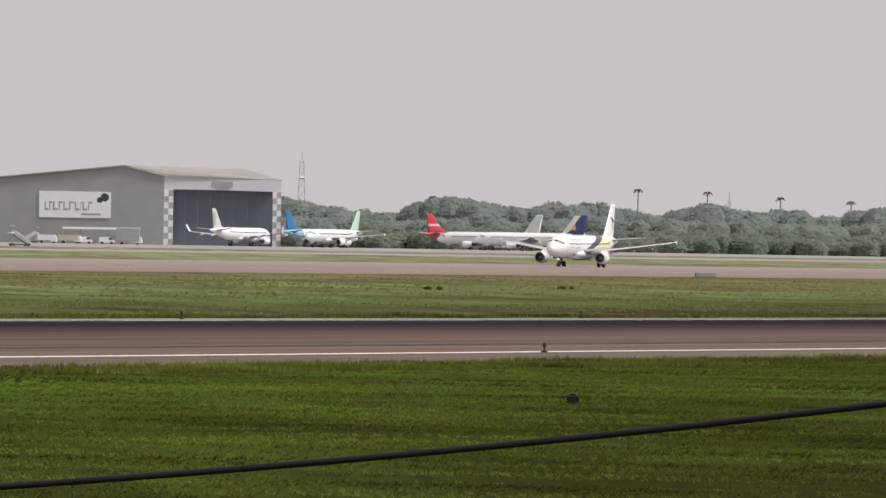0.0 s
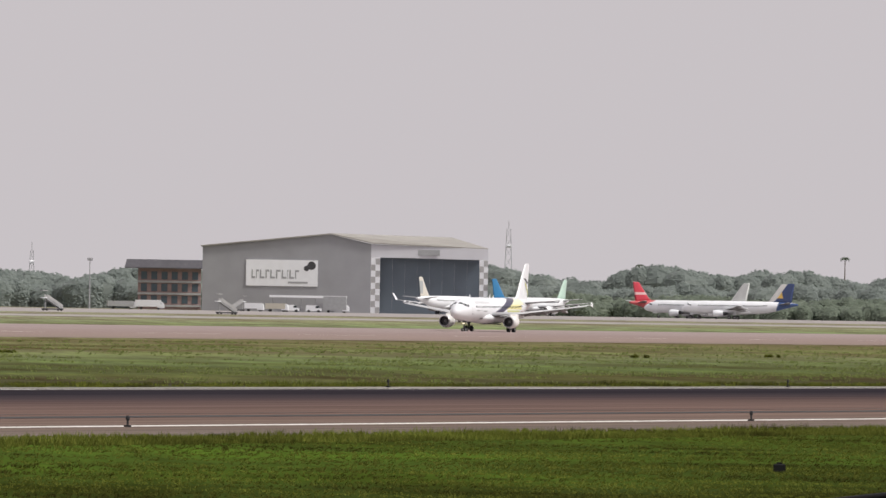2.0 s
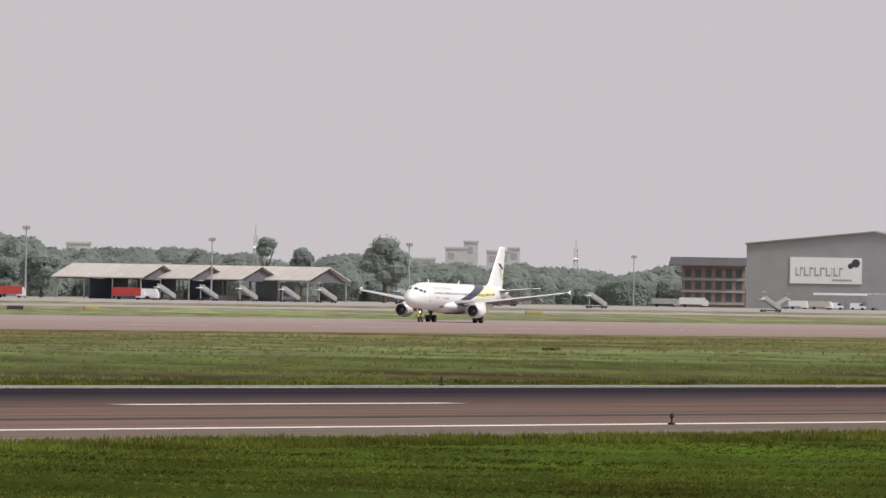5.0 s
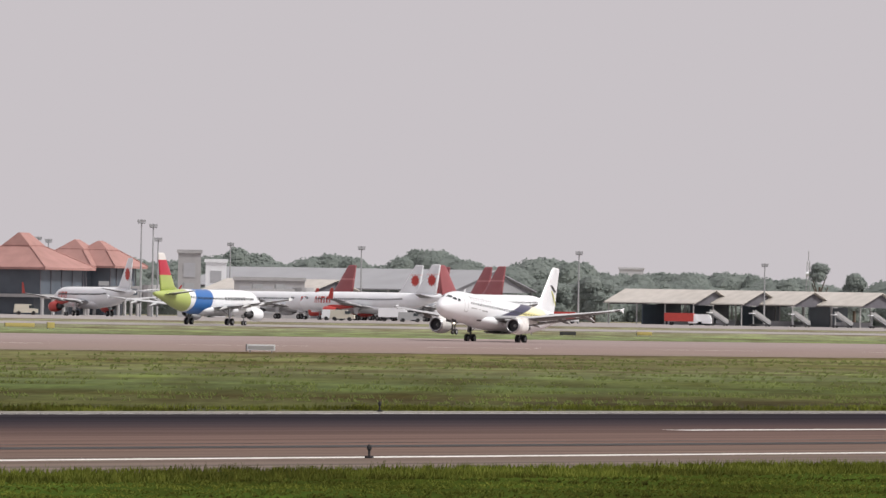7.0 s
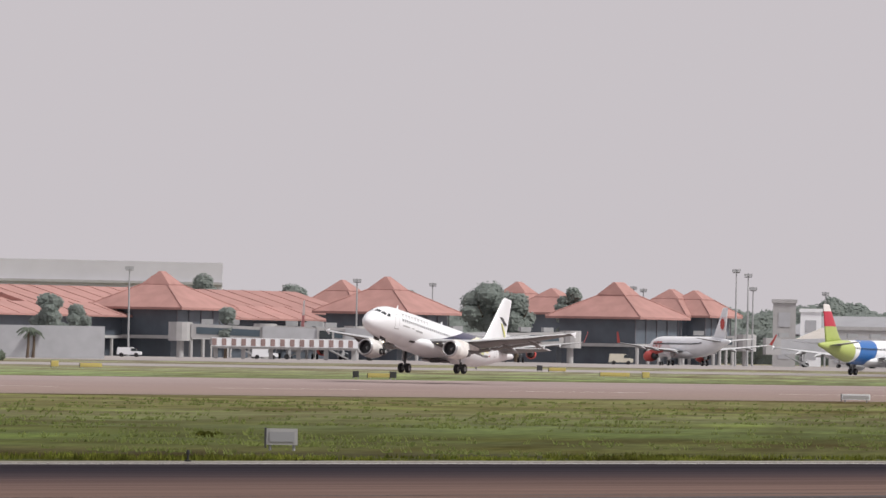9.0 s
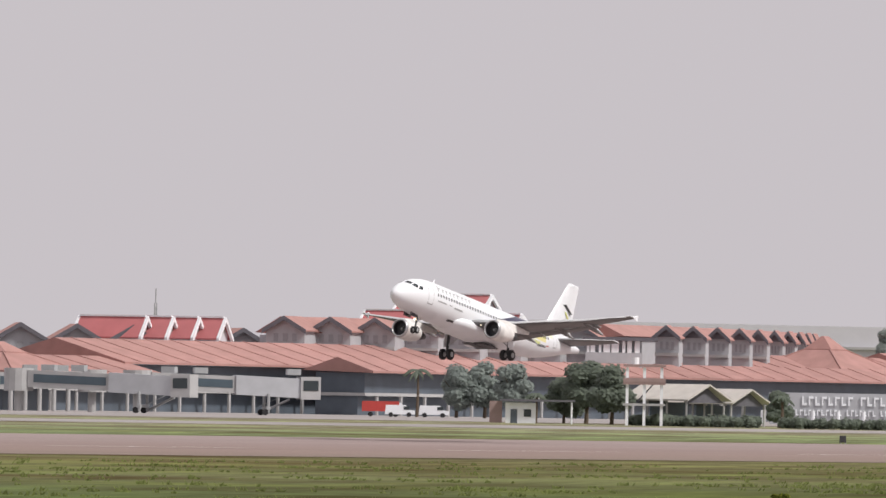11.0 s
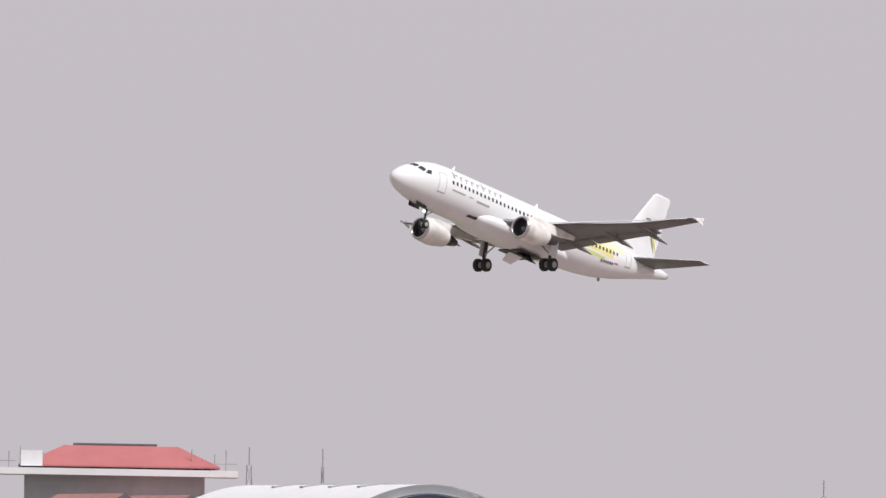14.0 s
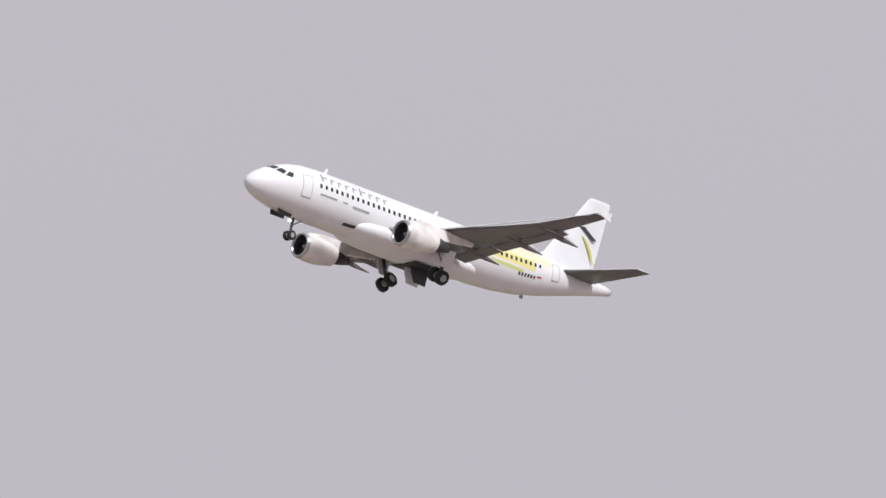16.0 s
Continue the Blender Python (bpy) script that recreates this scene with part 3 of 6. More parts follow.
    leg = part("nose_gear", tube([(12.5, 0, 2.1), (12.64, 0, 0.45)], [0.12, 0.09], 10), "dark" if hero else "grey", a)
    part("drag_brace", tube([(11.4, 0, 2.0), (12.55, 0, 1.2)], 0.05), "grey", leg)
    for o in (-0.26, 0.26):
        wheel_at("wheel", leg, 12.64, o, 0.38, 0.38, 0.22)
    for s in (1, -1):
        part("gear_door", box(13.1, 14.5, s * 0.42 - 0.02, s * 0.42 + 0.02, 1.58, 1.98), "dark" if hero else "white", leg)
    # cockpit glazing
    for s in (0, 1):
        mir = lambda cells: [[(x, t if s == 0 else 180 - t) for x, t in c] for c in cells]
        for c in ([(16.15, 81), (15.85, 52), (15.38, 56), (15.52, 81)], [(15.76, 46), (15.26, 27), (14.95, 37), (15.28, 52)], [(15.1, 24), (14.52, 19), (14.4, 32), (14.74, 36)]):
            part("cockpit_window", decal(mir([c]), 4), "glass", a)
    if not hero:
        rows = bmesh.new()
        for s in (1, -1):
            for i in range(42):
                x = 12.0 - 0.535 * i
                r, z = hull(x)
                y = s * (r - 0.02)
                box(x - 0.12, x + 0.12, y - 0.03, y + 0.05 * s + 0.0, z + 0.42, z + 0.74, rows)
        part("cabin_windows", rows, "glass", a)
    return a


def departing_aircraft():
    swoosh = paint("departing_livery", WHITE, [
        (-10.6, 2.0, 0, 0, 3.95, 9, (0.82, 0.76, 0.33)), (-12.4, 2.0, 0, 0, 4.75, 9, (0.83, 0.8, 0.58)), (-9.4, -3.0, 0, 0, 3.5, 3.8, (0.66, 0.72, 0.3)),
        (11.6, 15.2, 0, 3.6, 3.3, 9, NAVY), (15.2, 60, 0, 3.6, 2.5, 9, WHITE)])
    fin = paint("departing_fin", WHITE, [])
    cowl = material("cowl_paint", (0.74, 0.73, 0.71), 0.35, vary=0.3, size=0.9, coat=0.2)
    a = airliner("white twin-engine airliner with navy and yellow bands, taking off", pose(1941, 661, 0, 0, 0, 180), swoosh, fin, cowl, hero=True)
    for s in (1, -1):
        for i in range(44):
            x = 11.9 - 0.535 * i
            if -0.2 < x - 1.4 < 0.2:
                continue
            t = 14 if s > 0 else 166
            dx = 0.115
            part("cabin_window", decal([[(x + dx, t - 4.6), (x - dx, t - 4.6), (x - dx, t + 4.6), (x + dx, t + 4.6)]], 1, 0.02), "glass", a)
        q = (lambda t: t) if s > 0 else (lambda t: 180 - t)
        for x0, x1, t0, t1 in ((13.6, 12.75, -22, 30), (-12.6, -13.4, -18, 36)):
            w = 0.05
            edges = [[(x0, q(t0)), (x0 - w, q(t0)), (x0 - w, q(t1)), (x0, q(t1))], [(x1, q(t0)), (x1 - w, q(t0)), (x1 - w, q(t1)), (x1, q(t1))],
                     [(x0, q(t0)), (x1, q(t0)), (x1, q(t0 + 3)), (x0, q(t0 + 3))], [(x0, q(t1)), (x1, q(t1)), (x1, q(t1 + 1)), (x0, q(t1 + 1))]]
            part("cabin_door", decal(edges, 3, 0.018), "grey", a, "white door with a grey outline")
        # lettering as plain bars
        x = 11.8
        for i in range(9):
            wdt = 0.62 if i in (0, 5) else 0.45
            part("lettering", decal([[(x, q(26)), (x - wdt * 0.3, q(26)), (x - wdt * 0.3, q(47 if i in (0, 5) else 40)), (x, q(47 if i in (0, 5) else 40))],
                                     [(x - wdt * 0.3, q(36)), (x - wdt, q(36)), (x - wdt, q(40)), (x - wdt * 0.3, q(40))]], 2, 0.02), "grey", a, "grey lettering")
            x -= wdt + 0.3
        for x0, x1, t0, t1 in ((11.9, 10.2, -6, -2), (9.6, 9.1, -5, -2), (8.6, 6.9, -9, -4)):
            part("lettering", decal([[(x0, q(t0)), (x1, q(t0)), (x1, q(t1)), (x0, q(t1))]], 3, 0.02), "grey", a, "small dark lettering")
        x = -8.9
        for i in range(6):
            part("registration", decal([[(x, q(-21)), (x - 0.2, q(-21)), (x - 0.2, q(-13)), (x, q(-13))]], 2, 0.02), "dark", a, "dark registration marks")
            x -= 0.33
        part("flag", decal([[(x - 0.05, q(-17)), (x - 0.6, q(-17)), (x - 0.6, q(-13)), (x - 0.05, q(-13))]], 2, 0.02), "red", a, "small red and white flag")
        # feather mark on the fin
        for k, (mat, pts) in enumerate((("dark", [(-15.6, 9.2), (-16.2, 9.3), (-17.6, 8.5), (-17.2, 8.4), (-16.6, 8.75)]),
                                        ("lime", [(-16.1, 8.5), (-16.4, 8.45), (-17.2, 7.6), (-17.65, 6.5), (-17.4, 6.8), (-16.8, 7.7)]))):
            part("fin_emblem", prism(pts, s * 0.22 - 0.02, s * 0.22 + 0.02), mat, a, "dark and yellow feather emblem")
        part("light_cover", tube([(3.9, s * 2.6, 2.9), (4.1, s * 2.6, 2.9)], 0.13), "lamp", a, "lit landing light")
        # solid slab, dark to give the shade of an open bay
        part("wing_gear_bay", box(-1.9, 1.1, s * 0.7 - 0.6, s * 0.7 + 0.6, 1.38, 1.5), "dark", a, "dark slab in place of the open wheel bay")
        part("dark_root_stripe", decal([[(8.8, q(-52)), (5.2, q(-46)), (5.2, q(-38)), (8.8, q(-44))]], 4, 0.02), "dark", a)
    part("taxi_light", tube([(12.75, 0, 1.5), (12.95, 0, 1.5)], 0.1), "lamp", a, "lit nose gear light")
    part("aerial", foil([((10.4, 0, 5.85), (10.0, 0, 5.85), 0.06, (0, 1, 0)), ((10.1, 0, 6.35), (9.9, 0, 6.35), 0.04, (0, 1, 0))]), "white", a)
    part("aerial", foil([((-1.0, 0, 5.85), (-1.5, 0, 5.85), 0.06, (0, 1, 0)), ((-1.3, 0, 6.3), (-1.5, 0, 6.3), 0.04, (0, 1, 0))]), "white", a)
    part("tail_exhaust", tube([(-19.7, 0, 5.02), (-19.95, 0, 5.03)], 0.22, 12), "dark", a)
    part("drain_mast", box(-11.2, -10.9, -0.03, 0.03, 2.1, 2.4), "grey", a)
    doors = []
    for s in (1, -1):
        d = part("bay_door", prism([(-1.2, 0), (0.6, 0), (0.55, -0.5), (0.2, -1.25), (-0.95, -1.3)], -0.04, 0.04), "dark" if s > 0 else "white", a, "open wheel bay door")
        doors.append((d, s))
    return a, doors


hero, bay_doors = departing_aircraft()
main_legs = [(o, 1 if o.name.endswith("gear") else -1) for o in hero.children if o.name.startswith("main_gear")]


# ---- parked and taxiing aircraft ----
def livery(name, base, bands):
    return paint(name, base, bands, 0.38)


def parked():
    cowl = M["white"]
    redcowl = M["red"]
    out = []

    def put(label, m, bands, finbase, finbands, engine=cowl, winglet=False, tip="white"):
        out.append(airliner(label, m, livery("livery", WHITE, bands), livery("fin_livery", finbase, finbands), engine, tip, winglet=winglet))
        return out[-1]

    # by the maintenance hangar
    put("cream-white airliner parked at the hangar door", facing(138, 3560, turn=60), [], (0.66, 0.63, 0.55), [(-30, -16.2, 0, 0.0, 6.5, 10.5, (0.4, 0.42, 0.42))], winglet=True)
    put("white airliner with a blue tail beside the hangar", facing(281, 3640, turn=50), [(-30, -11, 0, 0, 0, 99, (0.25, 0.5, 0.65))], (0.03, 0.2, 0.42), [], M["white"])
    put("white airliner with a pale green tail", facing(299, 3600, turn=242), [], (0.5, 0.68, 0.58), [])
    put("white airliner with a red patterned tail", facing(553, 3720, turn=28), [(-30, -10.5, 0, 0, 0, 99, RED)], (0.6, 0.05, 0.08), [(-30, 99, 2, 0.0, 7.6, 8.4, (0.75, 0.5, 0.5))])
    put("plain white airliner with a white tail", facing(575, 3680, turn=160), [], (0.72, 0.74, 0.72), [])
    put("white airliner with a navy and gold tail", facing(648, 3620, turn=172), [(-30, -12, 0, 0.3, 0, 99, (0.05, 0.1, 0.25))], (0.035, 0.06, 0.16), [(-16.4, 0, 0, -0.2, 7.0, 10.4, (0.7, 0.45, 0.1))])
    put("white airliner with a plain white tail", facing(640, 3720, turn=168), [], (0.75, 0.74, 0.72), [])
    # red and white fleet at the apron
    flower = [(-30, 99, 2, 0, 9.6, 9.8, (0.8, 0.6, 0.6))]
    # maroon greyed by haze that is mixed into the paint colour
    maroon = (0.34, 0.1, 0.11)
    for g, d, turn in ((-2432, 2270, 115), (-1945, 2317, 142), (-1972, 2370, 142)):
        a = put("white airliner with red lettering and a red flower tail", facing(g, d, turn=turn), [], WHITE, flower, redcowl, True, "red")
        tagged(a, group="red and white airliners")
        for s in (1, -1):
            disc = [(-16.55 + (1.15 if k % 2 else 0.8) * math.cos(k * math.tau / 20), 8.5 + (1.3 if k % 2 else 0.9) * math.sin(k * math.tau / 20)) for k in range(20)]
            part("fin_emblem", prism(disc, s * 0.2 - 0.03, s * 0.2 + 0.03), "red", a, "red flower emblem")
        for s in (1, -1):
            q = (lambda t: t) if s > 0 else (lambda t: 180 - t)
            x = 12.4
            for wdt in (0.5, 0.35, 1.1, 1.1):
                part("lettering", decal([[(x, q(-8)), (x - wdt * 0.35, q(-8)), (x - wdt * 0.35, q(30)), (x, q(30))], [(x - wdt * 0.35, q(20)), (x - wdt, q(20)), (x - wdt, q(30)), (x - wdt * 0.35, q(30))],
                                         [(x - wdt * 0.7, q(-8)), (x - wdt, q(-8)), (x - wdt, q(20)), (x - wdt * 0.7, q(20))]], 3, 0.03), "red", a, "red lettering")
                x -= wdt + 0.35
    for g, d, turn in ((-2085, 2420, 140), (-1918, 2440, 140), (-1842, 2400, 138), (-1820, 2360, 138)):
        a = put("white airliner with a dark red tail", facing(g, d, turn=turn), [(-30, -13.5, 0, 0.4, 0, 99, maroon)], maroon, [(-30, 99, 2, 0, 8.6, 8.9, (0.5, 0.2, 0.2))], cowl, False)
        tagged(a, group="dark red tailed airliners")
    put("white airliner with a dark red tail, nose away from the others", facing(-1722, 2340, turn=52), [(-30, -12.5, 0, 0.4, 0, 99, maroon)], maroon, [])
    put("white airliner seen from behind at a jet bridge", facing(-2760, 2310, turn=88), [], (0.78, 0.72, 0.72), [(-30, 99, 2, 0, 7.0, 9.5, (0.6, 0.12, 0.12))], redcowl, True, "red")
    put("white airliner with a red and white tail behind the jet bridge", facing(-3125, 2270, turn=95), [], (0.75, 0.72, 0.72), [(-30, 99, 2, 0, 6.4, 8.8, (0.6, 0.2, 0.2))], redcowl, True, "white")
    # blue tails at the pier
    bands = [(-12.7, -12.1, 0, 0.42, 5.5, 99, (0.2, 0.5, 0.75)), (-14.0, -13.3, 0, 0.3, 5.5, 99, (0.1, 0.38, 0.68)), (-15.4, -14.9, 0, 0.2, 5.5, 99, (0.2, 0.5, 0.75))]
    for g, d, turn, k in ((-5629, 1690, 222, 1.13), (-6147, 1690, 222, 1.2), (-6860, 1730, 222, 1.13)):
        a = put("white airliner with a striped blue tail at the pier", facing(g, d, turn=turn), [(-30, -11.8, 0, 0.1, 0, 99, (0.3, 0.62, 0.72))], (0.02, 0.1, 0.33), bands)
        tagged(a, group="blue-tailed airliners")
        a.scale = (k, k, k)
    taxi = put("white airliner with a lime, blue and red tail, taxiing", pose(1660, 858, level(858), 0, 0, 0),
               [(-30, -10.0, 0, 0, 0, 99, LIME), (-10.5, -4.5, 0, -0.5, 0, 99, (0.02, 0.14, 0.43))], LIME, [(-30, 99, 2, 0, 9.4, 99, (0.75, 0.72, 0.7)), (-30, 99, 2, 0.25, 8.1, 10.6, (0.5, 0.03, 0.06))])
    for s in (1, -1):
        q = (lambda t: t) if s > 0 else (lambda t: 180 - t)
        for i in range(8):
            x = 9.2 - 0.95 * i
            part("lettering", decal([[(x, q(8)), (x - 0.55, q(8)), (x - 0.55, q(26)), (x, q(26))]], 2, 0.03), "grey", taxi, "grey lettering")
    return taxi


taxiing = parked()


# ---- maintenance hangar ----
def big_hangar():
    """Gable end towards the runway on one side, door front on the other, meeting at the near corner."""
    p = spot(0, 3623)
    h = thing("hangar", "large grey clad aircraft hangar with blue-grey sliding doors", "hangar", pose(p.x, p.y, p.z, 0, 0, -69.1))
    # gable wall: from the corner to the left; door wall: from the corner to the right and away
    left_x, door_w, deep = -54.0, 37.6, 40.0
    eave_c, ridge, eave_l = 22.2, 25.0, 20.5
    poly = [(left_x, 0), (0, 0), (0, eave_c), (-13, ridge), (left_x, eave_l)]
    part("gable_wall", prism(poly, 0.0, 0.5), "clad", h)
    part("rear_wall", prism(poly, deep, deep + 0.5), "clad", h)
    part("left_wall", box(left_x, left_x + 0.5, 0.5, deep, 0, eave_l), "clad", h)
    roof = bmesh.new()
    rings([[(left_x - 0.6, -0.8, eave_l), (-13, -0.8, ridge), (-13, -0.8, ridge + 0.4), (left_x - 0.6, -0.8, eave_l + 0.4)],
           [(left_x - 0.6, deep + 1, eave_l), (-13, deep + 1, ridge), (-13, deep + 1, ridge + 0.4), (left_x - 0.6, deep + 1, eave_l + 0.4)]], roof)
    part("roof", roof, "cladroof", h, "weathered brown sheet roof")
    # door bay to the right, turned a little away
    rings([[(-13, -0.8, ridge + 0.02), (0.4, -0.8, eave_c + 0.1), (0.4, -0.8, eave_c + 0.5), (-13, -0.8, ridge + 0.42)],
           [(26, deep + 1, ridge - 0.4), (door_w, 4, eave_c - 1.2), (door_w, 4, eave_c - 0.8), (26, deep + 1, ridge)]], roof2 := bmesh.new())
    part("roof", roof2, "cladroof", h)
    front = lambda x: 0.1 * x
    hd = door_w
    part("portal_header", rings([[(0, 0.0, 18.0), (0, 0.9, 18.0), (0, 0.9, eave_c), (0, 0.0, eave_c)], [(hd, front(hd), 17.6), (hd, front(hd) + 0.9, 17.6), (hd, front(hd) + 0.9, eave_c - 1), (hd, front(hd), eave_c - 1)]]), "hazewall", h, "pale grey panel over the door")
    for x0, x1 in ((0.05, 2.9), (hd - 2.7, hd - 0.02)):
        post = part("portal_post", box(x0, x1, front(x0) + 0.02, front(x0) + 0.9, 0, 17.6), "white", h, "white and grey chequered door post")
        for i in range(9):
            for j in range(2):
                if (i + j) % 2:
                    xm = (x1 - x0) / 2
                    part("cheque", box(x0 + xm * j + 0.02, x0 + xm * (j + 1) - 0.02, front(x0) - 0.04, front(x0) + 0.01, 1.95 * i + 0.05, 1.95 * (i + 1)), "concrete", post)
    part("header_plate", box(15, 22, front(18) - 0.35, front(18) + 0.1, 18.8, 20.6), "grey", h)
    # Closed leaves stand in for the dim interior, its shade in their colour.
    for i in range(8):
        x0, x1 = 2.95 + (hd - 5.7) * i / 8, 2.95 + (hd - 5.7) * (i + 1) / 8 - 0.02
        part("door_leaf", box(x0, x1, front(x0) + 4.0 + 0.06 * (i % 2), front(x0) + 4.25 + 0.06 * (i % 2), 0, 17.9), "door_blue", h, "blue-grey door leaf in the colour of the dim interior")
    part("inner_roof", box(0.5, hd, 4, 26, 20.2, 20.4), "clad", h)
    sign = part("sign_board", box(-40, -17.0, -0.25, -0.02, 8.2, 16.6), "white", h, "white sign board with grey lettering")
    x = -38.2
    for i, wdt in enumerate((1.1, 0.9, 1.5, 1.2, 1.5, 1.5, 1.5, 0.35, 1.5, 1.2)):
        part("lettering", box(x, x + wdt * 0.3, -0.3, -0.24, 10.6, 13.4), "grey", sign)
        part("lettering", box(x + wdt * 0.3, x + wdt, -0.3, -0.24, 12.8 if i % 2 else 10.6, 13.4 if i % 2 else 11.2), "grey", sign)
        x += wdt + 0.32
    part("lettering", box(-26.5, -20.2, -0.3, -0.24, 9.1, 9.7), "grey", sign)
    for cx, cz, r in ((-20.6, 14.0, 0.9), (-19.0, 14.9, 1.35)):
        part("emblem", prism([(cx + r * math.cos(k * math.tau / 14), cz + r * math.sin(k * math.tau / 14)) for k in range(14)], -0.3, -0.24), "dark", sign, "dark round emblem")
    return h


big_hangar()


def annex():
    p = spot(-416, 3765)
    a = thing("office_annex", "red brick office annex with a dark overhanging roof", "building", facing(-300, 3765))
    part("wall", box(-21, 0, 0, 14, 0, 13.8), "brick", a)
    part("roof", hip(-25.5, 1, -3, 16, 14.0, 16.6, 12.6, 8.5), "darkwood", a, "dark overhanging roof")
    for i in range(6):
        for k in range(3):
            part("window", box(-20 + 3.4 * i, -18 + 3.4 * i, -0.12, 0.0, 2 + 4 * k, 4.6 + 4 * k), "blueglass", a)
    for k in range(3):
        part("balcony_band", box(-21.2, 0, -0.5, -0.02, 0.9 + 4 * k, 1.6 + 4 * k), "concrete", a)


annex()


# ---- terminal ----
def pavilion(x, y, z, w, eave, top, label="terminal pavilion with a two-tier red tiled roof", cap=0.9):
    t = thing("terminal_pavilion", label, "building", pose(x, y, z), "terminal pavilions")
    e, tp = eave - z, top - z
    mid = e + (tp - e) * 0.62
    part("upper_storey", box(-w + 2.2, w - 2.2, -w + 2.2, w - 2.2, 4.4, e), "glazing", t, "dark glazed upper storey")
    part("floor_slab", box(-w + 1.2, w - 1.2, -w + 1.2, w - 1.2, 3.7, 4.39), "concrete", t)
    # dark glass colour stands in for the shadow below the slab
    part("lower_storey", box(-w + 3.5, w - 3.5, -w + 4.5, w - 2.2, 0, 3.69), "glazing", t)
    for i in range(5):
        xx = -w + 1.8 + i * (2 * w - 3.6) / 4
        part("column", tube([(xx, -w + 1.6, 0), (xx, -w + 1.6, 3.69)], 0.4), "concrete", t)
        part("mullion", box(xx - 0.12, xx + 0.12, -w + 2.05, -w + 2.19, 4.4, e), "darkwood", t)
    part("roof", hip(-w, w, -w, w, e, mid, 3.1, 3.1, drop=0.5), "tile", t, "red tiled hipped roof")
    part("roof_cap", hip(-2.4 - 0.5 * cap, 2.4 + 0.5 * cap, -3.3, 3.3, mid + 0.15, tp, cap, 0.2), "tile", t, "steep red tiled cap")
    for sx, sy in ((-1, -1), (1, -1), (-1, 1), (1, 1)):
        part("hip_ridge", tube([(sx * w, sy * w, e + 0.05), (sx * 3.1, sy * 3.1, mid + 0.05)], 0.16, 6), "tile", t)
    return t


for g, d in ((-2556, 2415), (-2965, 2360), (-3364, 2310), (-3790, 2290)):
    p = spot(g, d)
    pavilion(p.x, p.y, p.z, 11.5, 12.2, 19.6, cap=2.1 if g == -2556 else 0.9)
for g, d, top in ((-2420, 2560, 19.0), (-2462, 2560, 19.2), (-2733, 2560, 20.3), (-3044, 2560, 20.0), (-2672, 2520, 18.7)):
    p = spot(g, d)
    pavilion(p.x, p.y, p.z, 8.0, 13.3, top, label="further terminal pavilion with a red tiled roof")
for g, d, top in ((-5560, 1905, 14.6), (-5385, 1900, 14.0), (-5250, 1890, 13.6), (-6033, 1930, 15.8), (-6545, 1950, 14.6), (-6730, 1960, 14.6), (-6885, 1960, 14.4)):
    p = spot(g, d)
    pavilion(p.x, p.y, p.z, 10.0, 8.8, top, label="terminal pavilion behind the pier with a red tiled roof")


def long_roof(x0, x1, y, half, eave, ridge, label, wall="glazing"):
    z = level(y)
    t = thing("terminal_hall", label, "building", pose(x0, y, z))
    n = x1 - x0
    part("roof", rings([[(-1, -half, eave - z - 0.4), (-1, -half, eave - z), (-1, 0, ridge - z), (-1, half, eave - z)], [(n + 1, -half, eave - z - 0.4), (n + 1, -half, eave - z), (n + 1, 0, ridge - z), (n + 1, half, eave - z)]]), "tile", t, "long red tiled roof")
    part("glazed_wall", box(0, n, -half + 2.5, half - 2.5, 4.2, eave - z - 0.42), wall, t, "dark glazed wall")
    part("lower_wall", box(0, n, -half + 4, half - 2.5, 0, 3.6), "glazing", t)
    part("floor_slab", box(-0.5, n + 0.5, -half + 2, half - 2, 3.61, 4.19), "concrete", t)
    for i in range(int(n / 8)):
        part("column", tube([(4 + 8 * i, -half + 2.4, 0), (4 + 8 * i, -half + 2.4, 3.6)], 0.35, 6), "concrete", t)
        part("roof_rib", tube([(4 + 8 * i, -half, eave - z + 0.06), (4 + 8 * i, 0, ridge - z + 0.06)], 0.1, 5), "tile", t)
    return t


long_roof(1690, 1978, 1212, 16, 11.2, 15.5, "long terminal hall with a red tiled roof")
long_roof(1980, 2110, 1212, 16, 12.0, 16.5, "taller terminal hall with a red tiled roof")
long_roof(1740, 2060, 1183, 8, 10.4, 12.9, "lower terminal hall with a red tiled roof")
long_roof(1350, 1690, 1202, 14, 9.0, 12.2, "terminal hall behind the pier with a red tiled roof")
long_roof(1250, 1420, 1228, 12, 9.4, 12.0, "further terminal hall with a red tiled roof")


